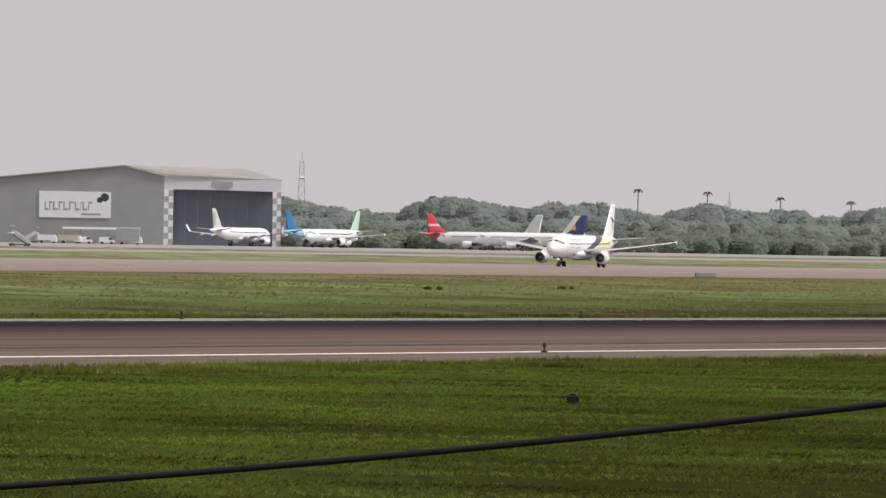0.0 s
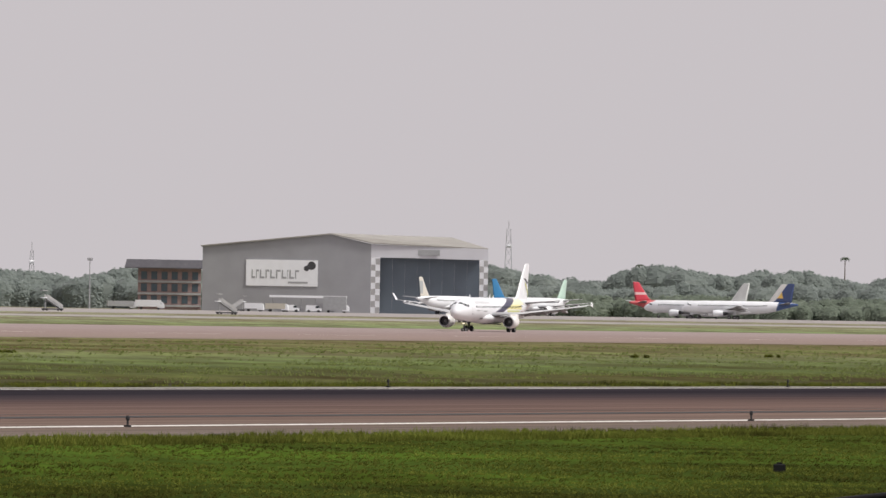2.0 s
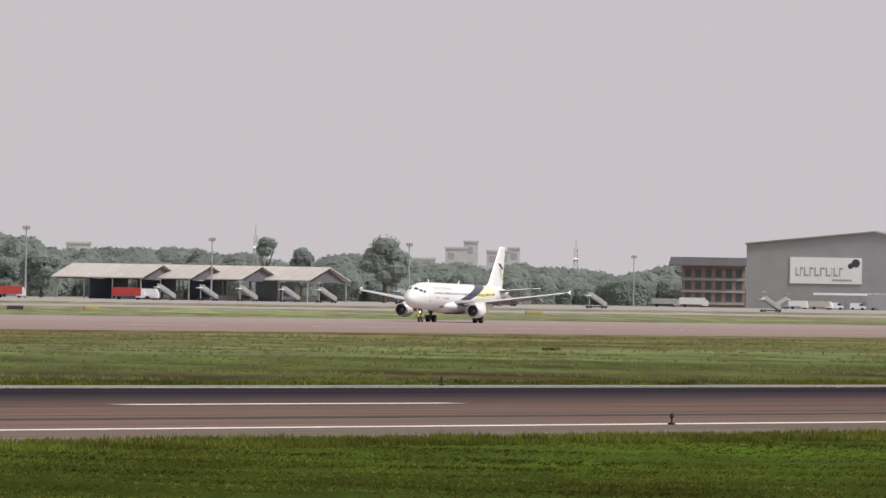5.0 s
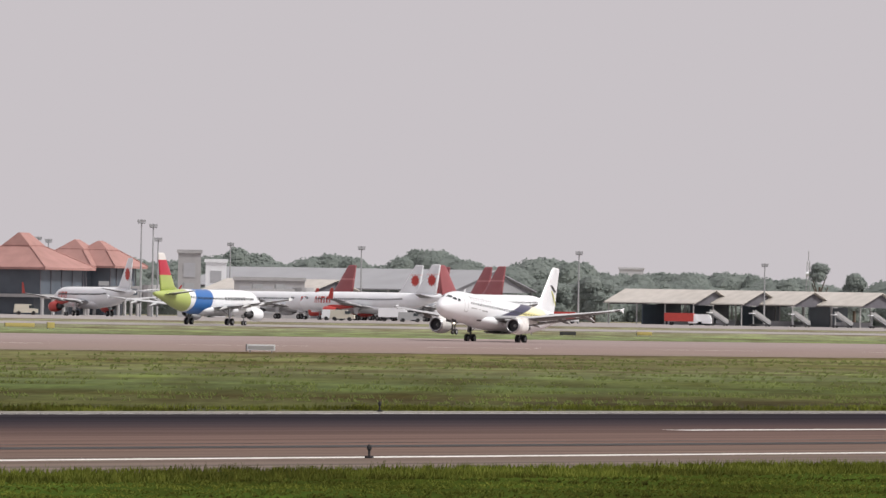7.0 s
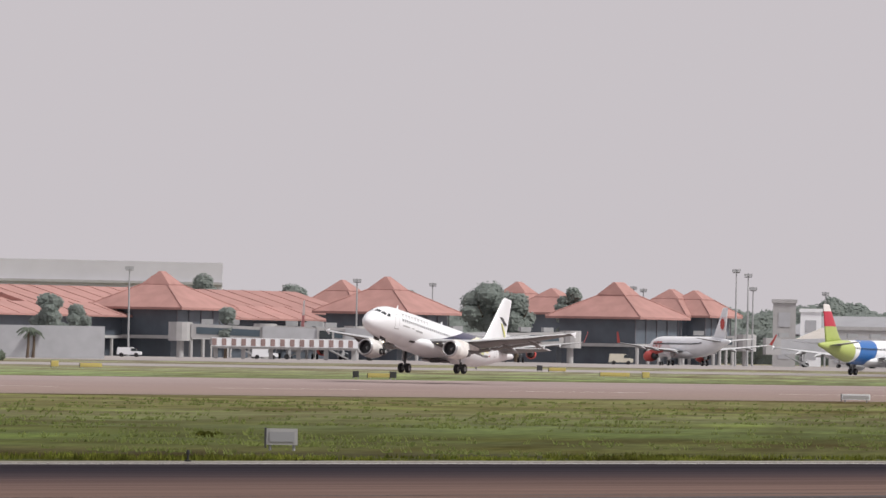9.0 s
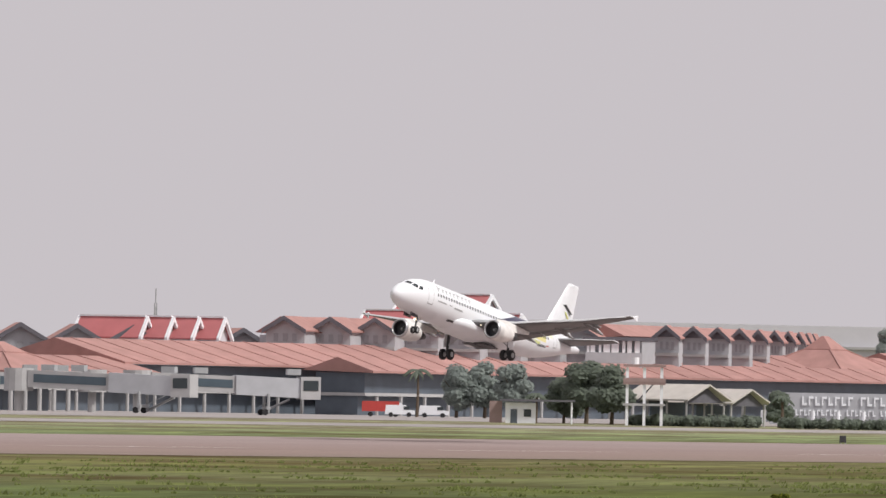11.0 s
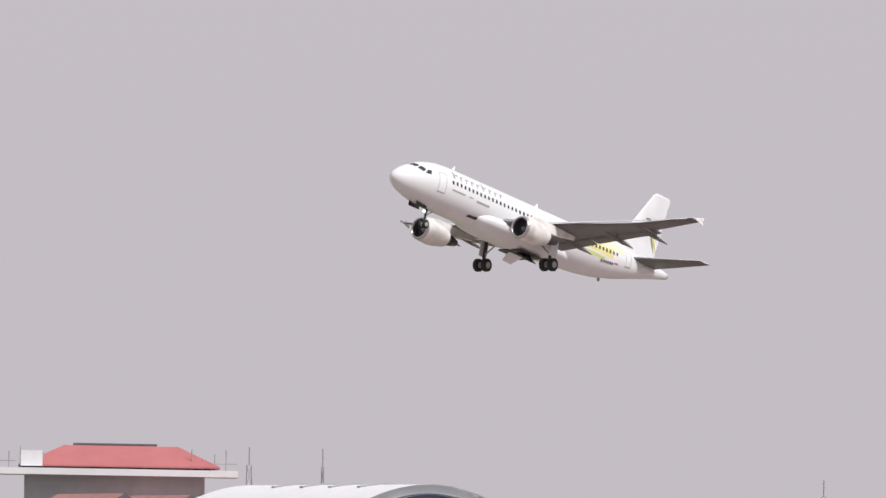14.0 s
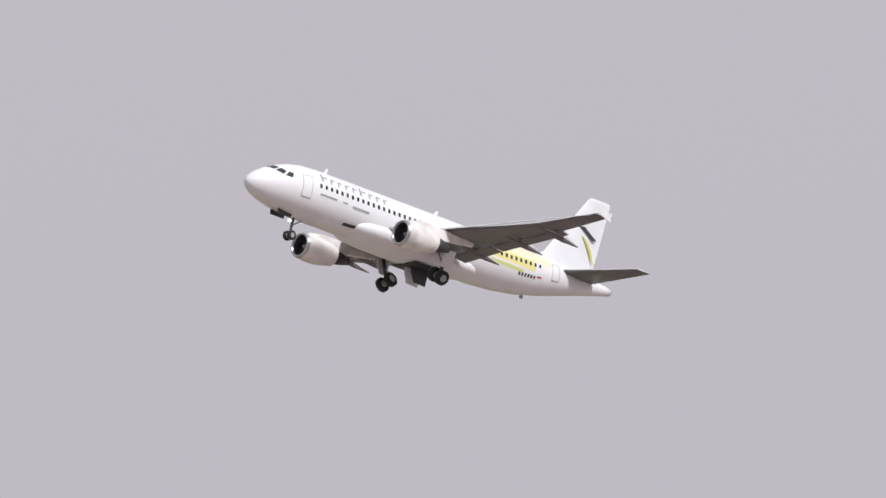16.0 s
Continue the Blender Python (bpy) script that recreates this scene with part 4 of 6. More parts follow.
def gable_hall(m, base, eave, ridge, w, deep, boarded=False):
    z = m.translation.z
    t = thing("gabled_hall", "grey gabled hall with dark eaves and a red tiled roof", "building", m, "gabled halls")
    b, e, r = 0, eave - z, ridge - z
    part("wall", prism([(-w / 2, b), (w / 2, b), (w / 2, e), (0, r - 0.5), (-w / 2, e)], 0, deep), "greywall", t)
    if boarded:
        part("gable_panel", prism([(-w / 2, e), (w / 2, e), (0, r - 0.4)], -0.5, -0.02), "darkwood", t, "dark boarded gable")
    for s in (-1, 1):
        o = w / 2 + 0.55
        part("roof", rings([[(0, yy, r), (0, yy, r + 0.3), (s * o, yy, e - 0.1), (s * o, yy, e - 0.4)] for yy in (-1.2, deep)]), "tile", t, "red tiled roof slope")
        part("bargeboard", rings([[(0, yy, r - 0.55), (0, yy, r + 0.34), (s * o, yy, e - 0.02), (s * o, yy, e - 0.9)] for yy in (-1.35, -1.21)]), "darkwood", t, "dark bargeboard")
    for wx in (-w * 0.24, 0, w * 0.24):
        part("window", box(wx - w * 0.06, wx + w * 0.06, -0.12, -0.01, base - z + 0.7, base - z + 2.2), "clad", t)
    part("ledge", box(-w / 2, w / 2, -0.6, -0.02, base - z - 0.6, base - z), "concrete", t)
    return t


def curved_roof(places, ridge, eave, half, label):
    """A tiled roof that follows a curved line of places, with walls below."""
    t = thing("curved_wing", label, "building", pose(0, 0, 0))
    roof, wall = [], []
    for k, p in enumerate(places):
        way = (places[min(k + 1, len(places) - 1)] - places[max(k - 1, 0)]).normalized()
        side = Vector((way.y, -way.x, 0)) * half
        roof.append([(p.x + side.x, p.y + side.y, eave), (p.x, p.y, ridge), (p.x - side.x, p.y - side.y, eave), (p.x, p.y, eave - 0.4)])
        wall.append([(p.x + side.x * q, p.y + side.y * q, z) for q, z in ((0.8, p.z), (0.8, eave - 0.45), (-0.8, eave - 0.45), (-0.8, p.z))])
    part("roof", rings(roof), "tile", t, "red tiled roof")
    part("wall", rings(wall), "greywall", t)


# two wings of gabled halls on the curve of the terminal
for i, g in enumerate((-4229, -4292, -4362, -4434, -4508, -4585, -4664, -4745)):
    gable_hall(facing(g, 2200 - 7 * i, turn=-8 - i), 15.2, 18.2, 20.6 - 0.02 * i, 7.6, 12)
curved_roof([spot(-4222 - 76 * i, 2216 - 8 * i) for i in range(8)], 20.7, 17.6, 7, "curved terminal wing with a red roof behind gables")
# Narrow gables: bearings and widths are fitted to the camera's view.
STEPS = (-4069, -4021, -3978, -3939, -3906, -3877, -3853, -3834, -3820, -3809)
for i, g in enumerate(STEPS):
    gap = (STEPS[i] - STEPS[i - 1]) if i else 50
    d = 2200 + 18 * i
    gable_hall(facing(g, d, turn=-14), 15.2, 18.3, 20.3, max(1.4, gap * d * UNIT * 0.86), 2.5, True)
curved_roof([spot(g, 2211 + 18 * i) for i, g in enumerate((-4186, -4120) + STEPS)], 20.7, 18.4, 5, "curved terminal wing with a red roof behind narrow gables")
for i in range(11):
    gable_hall(pose(1638 + 16.9 * i, 1249 - 1.0 * i, level(1249), 0, 0, -55 + 1.0 * i), 12.6, 15.2, 18.2, 10.4, 14)
for i in range(3):
    gable_hall(pose(1311 + 15.5 * i, 1278, level(1278), 0, 0, -30), 12.5, 15.6, 18.6, 9.5, 40)
# gabled upper storey beside the steep halls
for g in (-6931, -6846, -6753):
    gable_hall(facing(g, 1985, turn=-6), 13.0, 16.6, 18.5, 8.6, 12, True)
curved_roof([spot(g, 2000) for g in (-6925, -6800, -6700, -6580)], 18.4, 15.2, 8, "long terminal roof of red tiles behind three dark gables")


def ribbed_plant():
    t = thing("plant_building", "white ribbed plant building under a flat dark roof", "building", facing(-4163, 2186))
    part("rear_wall", box(-5.4, 5.4, 1.0, 8, 0, 15.2), "clad", t)
    part("roof", box(-6.0, 8.5, -0.6, 8.6, 15.21, 15.9), "darkwood", t, "flat dark roof")
    part("sill", box(-5.5, 5.5, 0, 0.99, 0, 12.9), "greywall", t)
    for x, w in ((-5.0, 0.5), (-4.1, 0.9), (-2.7, 0.5), (-1.4, 1.3), (0.2, 1.4), (1.9, 0.6), (3.0, 0.9), (4.5, 1.0)):
        part("rib", box(x - w / 2, x + w / 2, 0.1, 0.98, 12.91, 15.2), "white", t, "white rib")


ribbed_plant()


def temple_hall(g, d, w, eave, ridge, deep, turn):
    t = thing("steep_gable_hall", "hall with a steep bright red roof and white gable trim", "building", facing(g, d, turn=turn), "bright red halls")
    z = level(spot(g, d).y)
    e, r = eave - z, ridge - z
    # the haze-pale wall colour brightens a gable turned from the sun
    part("wall", prism([(-w / 2, 0), (w / 2, 0), (w / 2, e), (0, r - 0.4), (-w / 2, e)], 0, deep), "hazewall", t, "pale grey gable wall")
    for s in (-1, 1):
        o = w / 2 + 0.6
        ez = e - 0.6 * (r - e) / (w / 2)
        part("roof", rings([[(0, yy, r), (0, yy, r + 0.3), (s * o, yy, ez), (s * o, yy, ez - 0.3)] for yy in (-0.4, deep)]), "newtile", t, "bright red roof slope")
        for yy in (-1.0, deep):
            part("gable_trim", rings([[(0, y2, r - 0.5), (0, y2, r + 0.45), (s * o * 1.04, y2, ez + 0.1), (s * o * 1.04, y2, ez - 0.8)] for y2 in (yy, yy + 0.6)]), "white", t, "white gable trim")
    part("ridge", box(-0.3, 0.3, -0.4, deep, r + 0.28, r + 0.6), "white", t)
    part("gable_panel", prism([(-w * 0.36, e + 0.3), (w * 0.36, e + 0.3), (0, r - 1.4)], -0.12, -0.02), "concrete", t, "pale gable panel")
    return t


temple_hall(-6443, 2080, 16.5, 12.6, 22.4, 13, -32)
temple_hall(-6345, 2075, 7.0, 15.0, 18.2, 8, -40)
temple_hall(-6295, 2100, 7.0, 14.6, 18.0, 16, -62)
temple_hall(-6405, 2050, 6.0, 12.5, 15.8, 7, -40)
temple_hall(-4385, 2370, 15.0, 20.0, 27.2, 22, 55)
temple_hall(-4500, 2360, 8.0, 19.5, 23.6, 14, 60)
temple_hall(-4330, 2390, 8.0, 19.5, 23.4, 12, 40)
for i in range(4):
    temple_hall(-4995 + 46 * i, 2150, 4.2, 17.0, 19.8, 14, 60)


def pier():
    t = thing("pier_concourse", "raised pier concourse with a white roof and dark glazing", "building", pose(1049, 975, level(975)))
    n = 214
    part("roof", rings([[(0, y, z) for y, z in ((-5, 6.2), (-5.6, 6.7), (-5, 7.0), (5, 7.4), (5.4, 6.6))], [(n, y, z) for y, z in ((-5, 6.2), (-5.6, 6.7), (-5, 7.0), (5, 7.4), (5.4, 6.6))]]), "white", t, "white sheet roof")
    part("fascia", box(0, n, -5.75, -5.61, 5.9, 6.75), "concrete", t)
    part("glazed_wall", box(0.3, n - 0.3, -4.9, 4.9, 3.4, 6.2), "pierglass", t, "dark tinted glazing")
    for i in range(5):
        part("sill_band", box(1 + 43 * i, 1 + 43 * i + 32, -5.6, -4.95, 2.9, 3.5), "grey", t, "pale concrete sill band")
        part("stair_block", box(33.5 + 43 * i, 43 + 43 * i, -5.2, 4, 0, 3.39), "pierglass", t, "dark glazed stair block")
        part("doorway", box(39 + 43 * i, 41.6 + 43 * i, -5.35, -5.21, 0, 3.0), "grey", t)
    part("floor", box(0, n, -4.9, 4.9, 2.6, 3.38), "concrete", t)
    for i in range(int(n / 10.7)):
        x = 4 + 10.7 * i
        part("column", tube([(x, -3.5, 0), (x, -3.5, 2.6)], 0.45), "concrete", t)
        part("column", tube([(x, 3.5, 0), (x, 3.5, 2.6)], 0.45), "concrete", t)
        part("strut", tube([(x, -3.5, 0.8), (x + 2.2, -3.5, 2.6)], 0.16, 6), "grey", t)
    for i in range(70):
        part("mullion", box(1.5 + 3.03 * i, 1.62 + 3.03 * i, -4.98, -4.905, 3.5, 6.2), "grey", t)


pier()


def jet_bridge(m, length=26, group="jet bridges"):
    t = thing("jet_bridge", "grey passenger jet bridge on steel legs", "jet bridge", m, group)
    part("rotunda", tube([(0, 0, 3.2), (0, 0, 6.8)], 2.3, 14), "concrete", t)
    part("rotunda_column", tube([(0, 0, 0), (0, 0, 3.2)], 0.7, 10), "concrete", t)
    part("tunnel", rings([[(2, y, z) for y, z in ((-1.4, 3.8), (1.4, 3.8), (1.4, 6.5), (-1.4, 6.5))], [(length * 0.6, y, z - 0.4) for y, z in ((-1.4, 3.8), (1.4, 3.8), (1.4, 6.5), (-1.4, 6.5))]]), "concrete", t, "pale grey tunnel")
    part("tunnel_glazing", rings([[(3, y, z) for y, z in ((-1.46, 4.6), (1.46, 4.6), (1.46, 5.9), (-1.46, 5.9))], [(length * 0.58, y, z - 0.38) for y, z in ((-1.46, 4.6), (1.46, 4.6), (1.46, 5.9), (-1.46, 5.9))]]), "blueglass", t, "blue glazing strip")
    part("inner_tunnel", rings([[(length * 0.6, y, z) for y, z in ((-1.7, 3.2), (1.7, 3.2), (1.7, 6.3), (-1.7, 6.3))], [(length, y, z - 0.4) for y, z in ((-1.7, 3.2), (1.7, 3.2), (1.7, 6.3), (-1.7, 6.3))]]), "greywall", t)
    part("cab", box(length, length + 3.2, -2, 2, 2.6, 6.2), "concrete", t, "boarding cab")
    part("cab_window", box(length + 0.4, length + 2.8, -2.08, -2.01, 4.0, 5.6), "glass", t)
    for s in (-1, 1):
        part("leg", tube([(length * 0.8, s * 1.9, 0.4), (length * 0.8, s * 1.9, 3.4)], 0.24, 8), "grey", t)
        part("wheel", tube([(length * 0.8 - 0.5, s * 1.9 - 0.2, 0.5), (length * 0.8 - 0.5, s * 1.9 + 0.2, 0.5)], 0.5, 12), "tyre", t)
    part("cross_beam", box(length * 0.8 - 0.3, length * 0.8 + 0.3, -2.2, 2.2, 0.9, 1.4), "grey", t)
    st = part("stair", rings([[(length - 1, y, z) for y, z in ((2.1, 2.4), (3.2, 2.4), (3.2, 2.7), (2.1, 2.7))], [(length - 6, y, z) for y, z in ((2.1, 0), (3.2, 0), (3.2, 0.3), (2.1, 0.3))]]), "grey", t)
    part("handrail", tube([(length - 1, 3.2, 3.6), (length - 6, 3.2, 1.2)], 0.05, 5), "grey", st)
    for x in (4, 9, length - 2):
        part("roof_unit", box(x, x + 2.2, -0.8, 0.8, 6.45, 7.4), "grey", t)
    return t


for g, d, turn in ((-2640, 2350, 200), (-2870, 2290, 195), (-3020, 2260, 190), (-3180, 2180, -5), (-3330, 2150, 0), (-2330, 2420, 185), (-2060, 2440, 190),
                   (-5800, 1640, -20), (-5430, 1895, 200), (-5330, 1885, 170), (-5215, 1780, -20), (-5085, 1800, 190), (-5005, 1790, 10)):
    jet_bridge(facing(g, d, turn=turn), 13 if g == -5800 else 26)


def arched_hangar():
    t = thing("arched_hangar", "white barrel-roofed hangar with a dark blue panelled front", "hangar", facing(-7436, 1530, turn=24))
    w, spring, top = 29.5, 11.2, 16.2
    arc = [(-w + w * k / 20, spring + (top - spring) * math.sin(math.pi * (0.12 + 0.76 * k / 20)) / 1.0 - (top - spring) * math.sin(math.pi * 0.12)) for k in range(21)]
    k = (top - spring) / (max(z for _, z in arc) - spring)
    arc = [(x, spring + (z - spring) * k) for x, z in arc]
    inset = lambda d: [(x * (1 - 2 * d / w) - d, z - d) for x, z in arc]
    part("front_panels", prism([(-w + 1.2, 0), (-1.2, 0)] + [(x, z) for x, z in reversed(inset(1.2))], 0.3, 0.6), "blueglass", t, "dark blue panelled door front")
    for i in range(6):
        z = 2.4 * i + 2
        half = w / 2 - 1.4 if z < spring else (w / 2 - 1.4) * math.sqrt(max(0.03, 1 - (z - spring) / (top - 0.6 - spring)))
        part("door_rail", box(-w / 2 - half, -w / 2 + half, 0.18, 0.29, z, z + 0.1), "grey", t)
    rim = bmesh.new()
    rings([[(x, y, z) for x, z in ([(-w, 0)] + arc + [(0, 0)])] + [(x, y, z) for x, z in reversed([(-w + 1.4, 0)] + inset(1.4) + [(-1.4, 0)])] for y in (0.0, 1.2)], rim, caps=False)
    part("portal_rim", rim, "white", t, "white arched rim")
    shell = rings([[(x, y, z) for x, z in ([(-w, 0)] + arc + [(0, 0)])] for y in (1.21, 62)])
    part("barrel_roof", shell, "white", t, "white barrel roof")
    for i in range(4):
        part("roof_vent", rings([[(arc[j][0], y, arc[j][1] + dz) for j in (7, 10, 13) for dz in (0.25,)] + [(arc[j][0], y, arc[j][1] - 0.1) for j in (13, 10, 7)] for y in (14 + 10 * i, 15.2 + 10 * i)]), "grey", t, "grey roof vent strip")


arched_hangar()


def control_building():
    t = thing("control_building", "tall building with a red hipped roof and white gallery", "building", facing(-8173, 1880, level(1400) + 0.9))
    part("tower_wall", box(-15, 15, 0, 16, 0, 19.2), "greywall", t)
    part("gallery", box(-20.5, 20.5, -3, 18, 19.2, 20.3), "white", t, "white gallery slab")
    part("glazing", box(-16, 16, 0.5, 15.5, 20.31, 20.9), "glass", t)
    part("roof", hip(-15.5, 17.5, -1.5, 17, 20.9, 24.2, 9.5, 4, drop=0.3), "newtile", t, "red hipped roof")
    part("flat_cap", box(-7, 7, 4, 11, 24.2, 24.6), "darkwood", t)
    part("white_panel", box(-15.6, -12, -1.6, -1.45, 20.6, 23.2), "white", t)
    for i in range(9):
        x = -19.5 + (i if i < 5 else i + 12) * 1.9
        part("aerial", tube([(x, 0, 20.3), (x, 0, 22.2 + 0.8 * (i % 3))], 0.09, 5), "grey", t)
    for s in (-1, 1):
        part("handrail", tube([(s * 20.3, -2.9, 21.4), (s * 16.5, -2.9, 21.4)], 0.06, 5), "grey", t)


control_building()


def far_building():
    t = thing("long_grey_building", "very long pale grey building on the horizon", "building", facing(-3247, 3900))
    part("hall", rings([[(-260, y, z) for y, z in ((0, 0), (0, 32.8), (40, 32.8), (40, 0))], [(-2, y, z) for y, z in ((0, 0), (0, 31.4), (40, 31.4), (40, 0))]]), "hazewall", t)
    part("parapet", rings([[(-260, y, z) for y, z in ((-1.5, 24.5), (-0.02, 24.5), (-0.02, 25.4), (-1.5, 25.4))], [(-2, y, z) for y, z in ((-1.5, 23.8), (-0.02, 23.8), (-0.02, 24.7), (-1.5, 24.7))]]), "concrete", t)


far_building()


# ---- trees ----
def leaves(bm, centre, radius, count, size, rng, squash=0.75):
    """A clump of small leaf faces round a solid uneven core."""
    c = Vector(centre)
    core = []
    for j in range(1, 5):
        a = math.pi * j / 5
        core.append([c + radius * 0.9 * rng.uniform(0.9, 1.07) * Vector((math.sin(a) * math.cos(k * math.tau / 8), math.sin(a) * math.sin(k * math.tau / 8), math.cos(a) * squash)) for k in range(8)])
    rings(core, bm)
    for _ in range(count):
        d = Vector((rng.gauss(0, 1), rng.gauss(0, 1), rng.gauss(0, 1))).normalized()
        r = radius * (0.84 + 0.22 * rng.random())
        p = Vector(centre) + Vector((d.x * r, d.y * r, d.z * r * squash))
        n = (d * 0.8 + Vector((rng.uniform(-.5, .5), rng.uniform(-.9, 0.1), rng.uniform(0.1, 1.1)))).normalized()
        a = n.orthogonal().normalized()
        a.rotate(Matrix.Rotation(rng.random() * math.tau, 3, n))
        b = n.cross(a)
        s = size * rng.uniform(0.6, 1.3)
        bm.faces.new([bm.verts.new(p + a * (s * u) + b * (s * v)) for u, v in ((-1, -0.5), (0.2, -0.9), (1, 0.1), (0.1, 0.8))])


def tree(m, height, width, seed, label="broad-crowned dark green tree", leaf="leaf", size=0.3, count=150):
    rng = random.Random(seed)
    t = thing("tree", label, "tree", m, "airfield trees")
    part("trunk", tube([(0, 0, 0), (0.1, 0, height * 0.3), (0.2, 0.1, height * 0.6)], [height * 0.035, height * 0.026, height * 0.015], 8), "bark", t)
    for k in range(4):
        a = k * 1.7 + rng.random()
        part("limb", tube([(0.1, 0, height * (0.28 + 0.06 * k)), (math.cos(a) * width * 0.28, math.sin(a) * width * 0.28, height * (0.6 + 0.05 * k))], [height * 0.014, height * 0.006], 6), "bark", t)
    bm = bmesh.new()
    lobes = 16
    for k in range(lobes):
        a, u = rng.random() * math.tau, rng.random()
        z = height * (0.3 + 0.62 * u)
        wid = width * 0.5 * math.sqrt(max(0.08, 1 - ((z / height - 0.5) / 0.5) ** 2))
        r = width * rng.uniform(0.16, 0.26)
        rr = max(0, wid - r) * math.sqrt(rng.random())
        leaves(bm, (math.cos(a) * rr, math.sin(a) * rr, min(z, height - r * 0.7)), r, count, size, rng)
    part("crown", bm, leaf, t)
    return t


def palm(m, height, seed, thin=False):
    rng = random.Random(seed)
    t = thing("palm_tree", "slender palm tree with a drooping crown" if not thin else "tall thin palm with a small round crown", "palm tree", m, "palms")
    part("trunk", tube([(0, 0, 0), (0.15, 0, height * 0.5), (0.1, 0, height)], [0.3, 0.22, 0.18], 7), "bark", t)
    for k in range(14):
        a = k * math.tau / 14 + rng.random() * 0.3
        n = 1.9 if thin else min(2.6, height * 0.4)
        lift = rng.uniform(-0.1, 0.9)
        bm = bmesh.new()
        prev = None
        for j in range(6):
            u = j / 5
            c = Vector((0.1 + math.cos(a) * n * u, math.sin(a) * n * u, height + lift * n * u * 0.6 - (n * 0.75) * u * u))
            side = Vector((-math.sin(a), math.cos(a), 0)) * (0.42 * math.sin(math.pi * min(0.98, u + 0.12)))
            cur = [bm.verts.new(c - side - Vector((0, 0, 0.25))), bm.verts.new(c), bm.verts.new(c + side - Vector((0, 0, 0.25)))]
            if prev:
                bm.faces.new((prev[0], prev[1], cur[1], cur[0]))
                bm.faces.new((prev[1], prev[2], cur[2], cur[1]))
            prev = cur
        part("frond", bm, "leaf", t)
    return t


def woods(name, g0, g1, dist, low, high, label, seed, leaf="hazeleaf", step=22, size=0.5, spread=40, swell=0.011):
    """A belt of far trees: overlapping crowns of many leaf sprays with an uneven top, lower scrub in front."""
    rng = random.Random(seed)
    verts, faces = [], []

    def crown(p, rx, top):
        side = Vector((-p.y, p.x, 0)).normalized()
        near = Vector((-p.x, -p.y, 0)).normalized()
        foot = p.z - 1.0
        mid, rz = (top + foot) * 0.5, (top - foot) * 0.5
        lumps = [(rng.uniform(-1, 1), rng.uniform(-0.6, 1), rng.uniform(0.1, 0.24)) for _ in range(9)]

        def shell(a, b):
            # a runs round the crown, b from the foot to the top; lumps swell the outline
            bulge = 1 + sum(h * math.exp(-((math.cos(a) - u) ** 2 + (b - v) ** 2) / 0.07) for u, v, h in lumps) * 0.8
            w = max(0.05, 1 - max(b, -0.2) ** 2) ** 0.42 * rx * bulge
            return p + side * (math.cos(a) * w) + near * (math.sin(a) * w) + Vector((0, 0, mid - p.z + b * rz))

        n = 12
        k0 = len(verts)
        levels = [-1, -0.5, 0, 0.35, 0.6, 0.8, 0.93, 1.0]
        for b in levels:
            for q in range(n):
                c = shell(math.tau * q / n, b)
                verts.append((c.x, c.y, c.z))
        for r in range(len(levels) - 1):
            for q in range(n):
                faces.append((k0 + r * n + q, k0 + r * n + (q + 1) % n, k0 + (r + 1) * n + (q + 1) % n, k0 + (r + 1) * n + q))
        for _ in range(int(46 * rx + 16 * rz)):
            b = 1 - 1.9 * rng.random() ** 1.4
            a = rng.uniform(-0.25, math.pi + 0.25)
            c = shell(a, b) + Vector((0, 0, rng.uniform(-0.4, 0.5)))
            d = side * math.cos(a) + near * math.sin(a)
            m = (d * 0.45 + near * 0.5 + Vector((rng.uniform(-.3, .3), rng.uniform(-.3, .3), 0.8 + 0.3 * b + rng.uniform(-.2, .35)))).normalized()
            u = m.orthogonal().normalized()
            u.rotate(Matrix.Rotation(rng.random() * math.tau, 3, m))
            v = m.cross(u)
            sz = size * rng.uniform(0.5, 1.3)
            k = len(verts)
            for e, f in ((-1, -0.5), (0.2, -0.9), (1, 0.1), (0.1, 0.8)):
                w = c + m * 0.1 + u * (sz * e) + v * (sz * f)
                verts.append((w.x, w.y, w.z))
            faces.append((k, k + 1, k + 2, k + 3))

    for row, (shift, scale) in enumerate(((spread, 1.0), (-spread, 0.72))):
        g = g0 + 11 * row
        while g < g1:
            p = spot(g, dist + shift + rng.uniform(-10, 10))
            top = low + (high - low) * (0.5 + 0.62 * noise.noise((g * swell, seed * 3.1, row * 2.0))) + rng.uniform(-0.8, 0.8)
            crown(p, rng.uniform(4.5, 9.0) * (0.6 + 0.4 * scale) * min(1.0, high / 17), p.z + (top - p.z) * scale)
            g += step * rng.uniform(0.5, 1.2) * min(1.0, high / 17)
    me = bpy.data.meshes.new(name)
    me.from_pydata(verts, [], faces)
    me.materials.append(M[leaf])
    return tagged(new(name, me), label, "trees", kind="stuff")


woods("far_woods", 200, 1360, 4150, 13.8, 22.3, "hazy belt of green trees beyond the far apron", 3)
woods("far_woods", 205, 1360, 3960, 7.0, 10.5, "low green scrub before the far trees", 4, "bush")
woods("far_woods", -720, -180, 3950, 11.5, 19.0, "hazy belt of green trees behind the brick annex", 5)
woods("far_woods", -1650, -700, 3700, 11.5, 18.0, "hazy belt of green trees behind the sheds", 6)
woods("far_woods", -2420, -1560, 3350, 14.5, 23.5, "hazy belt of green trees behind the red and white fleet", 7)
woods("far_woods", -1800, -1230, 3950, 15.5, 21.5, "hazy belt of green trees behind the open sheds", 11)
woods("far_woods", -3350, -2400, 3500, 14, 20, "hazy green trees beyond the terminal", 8)
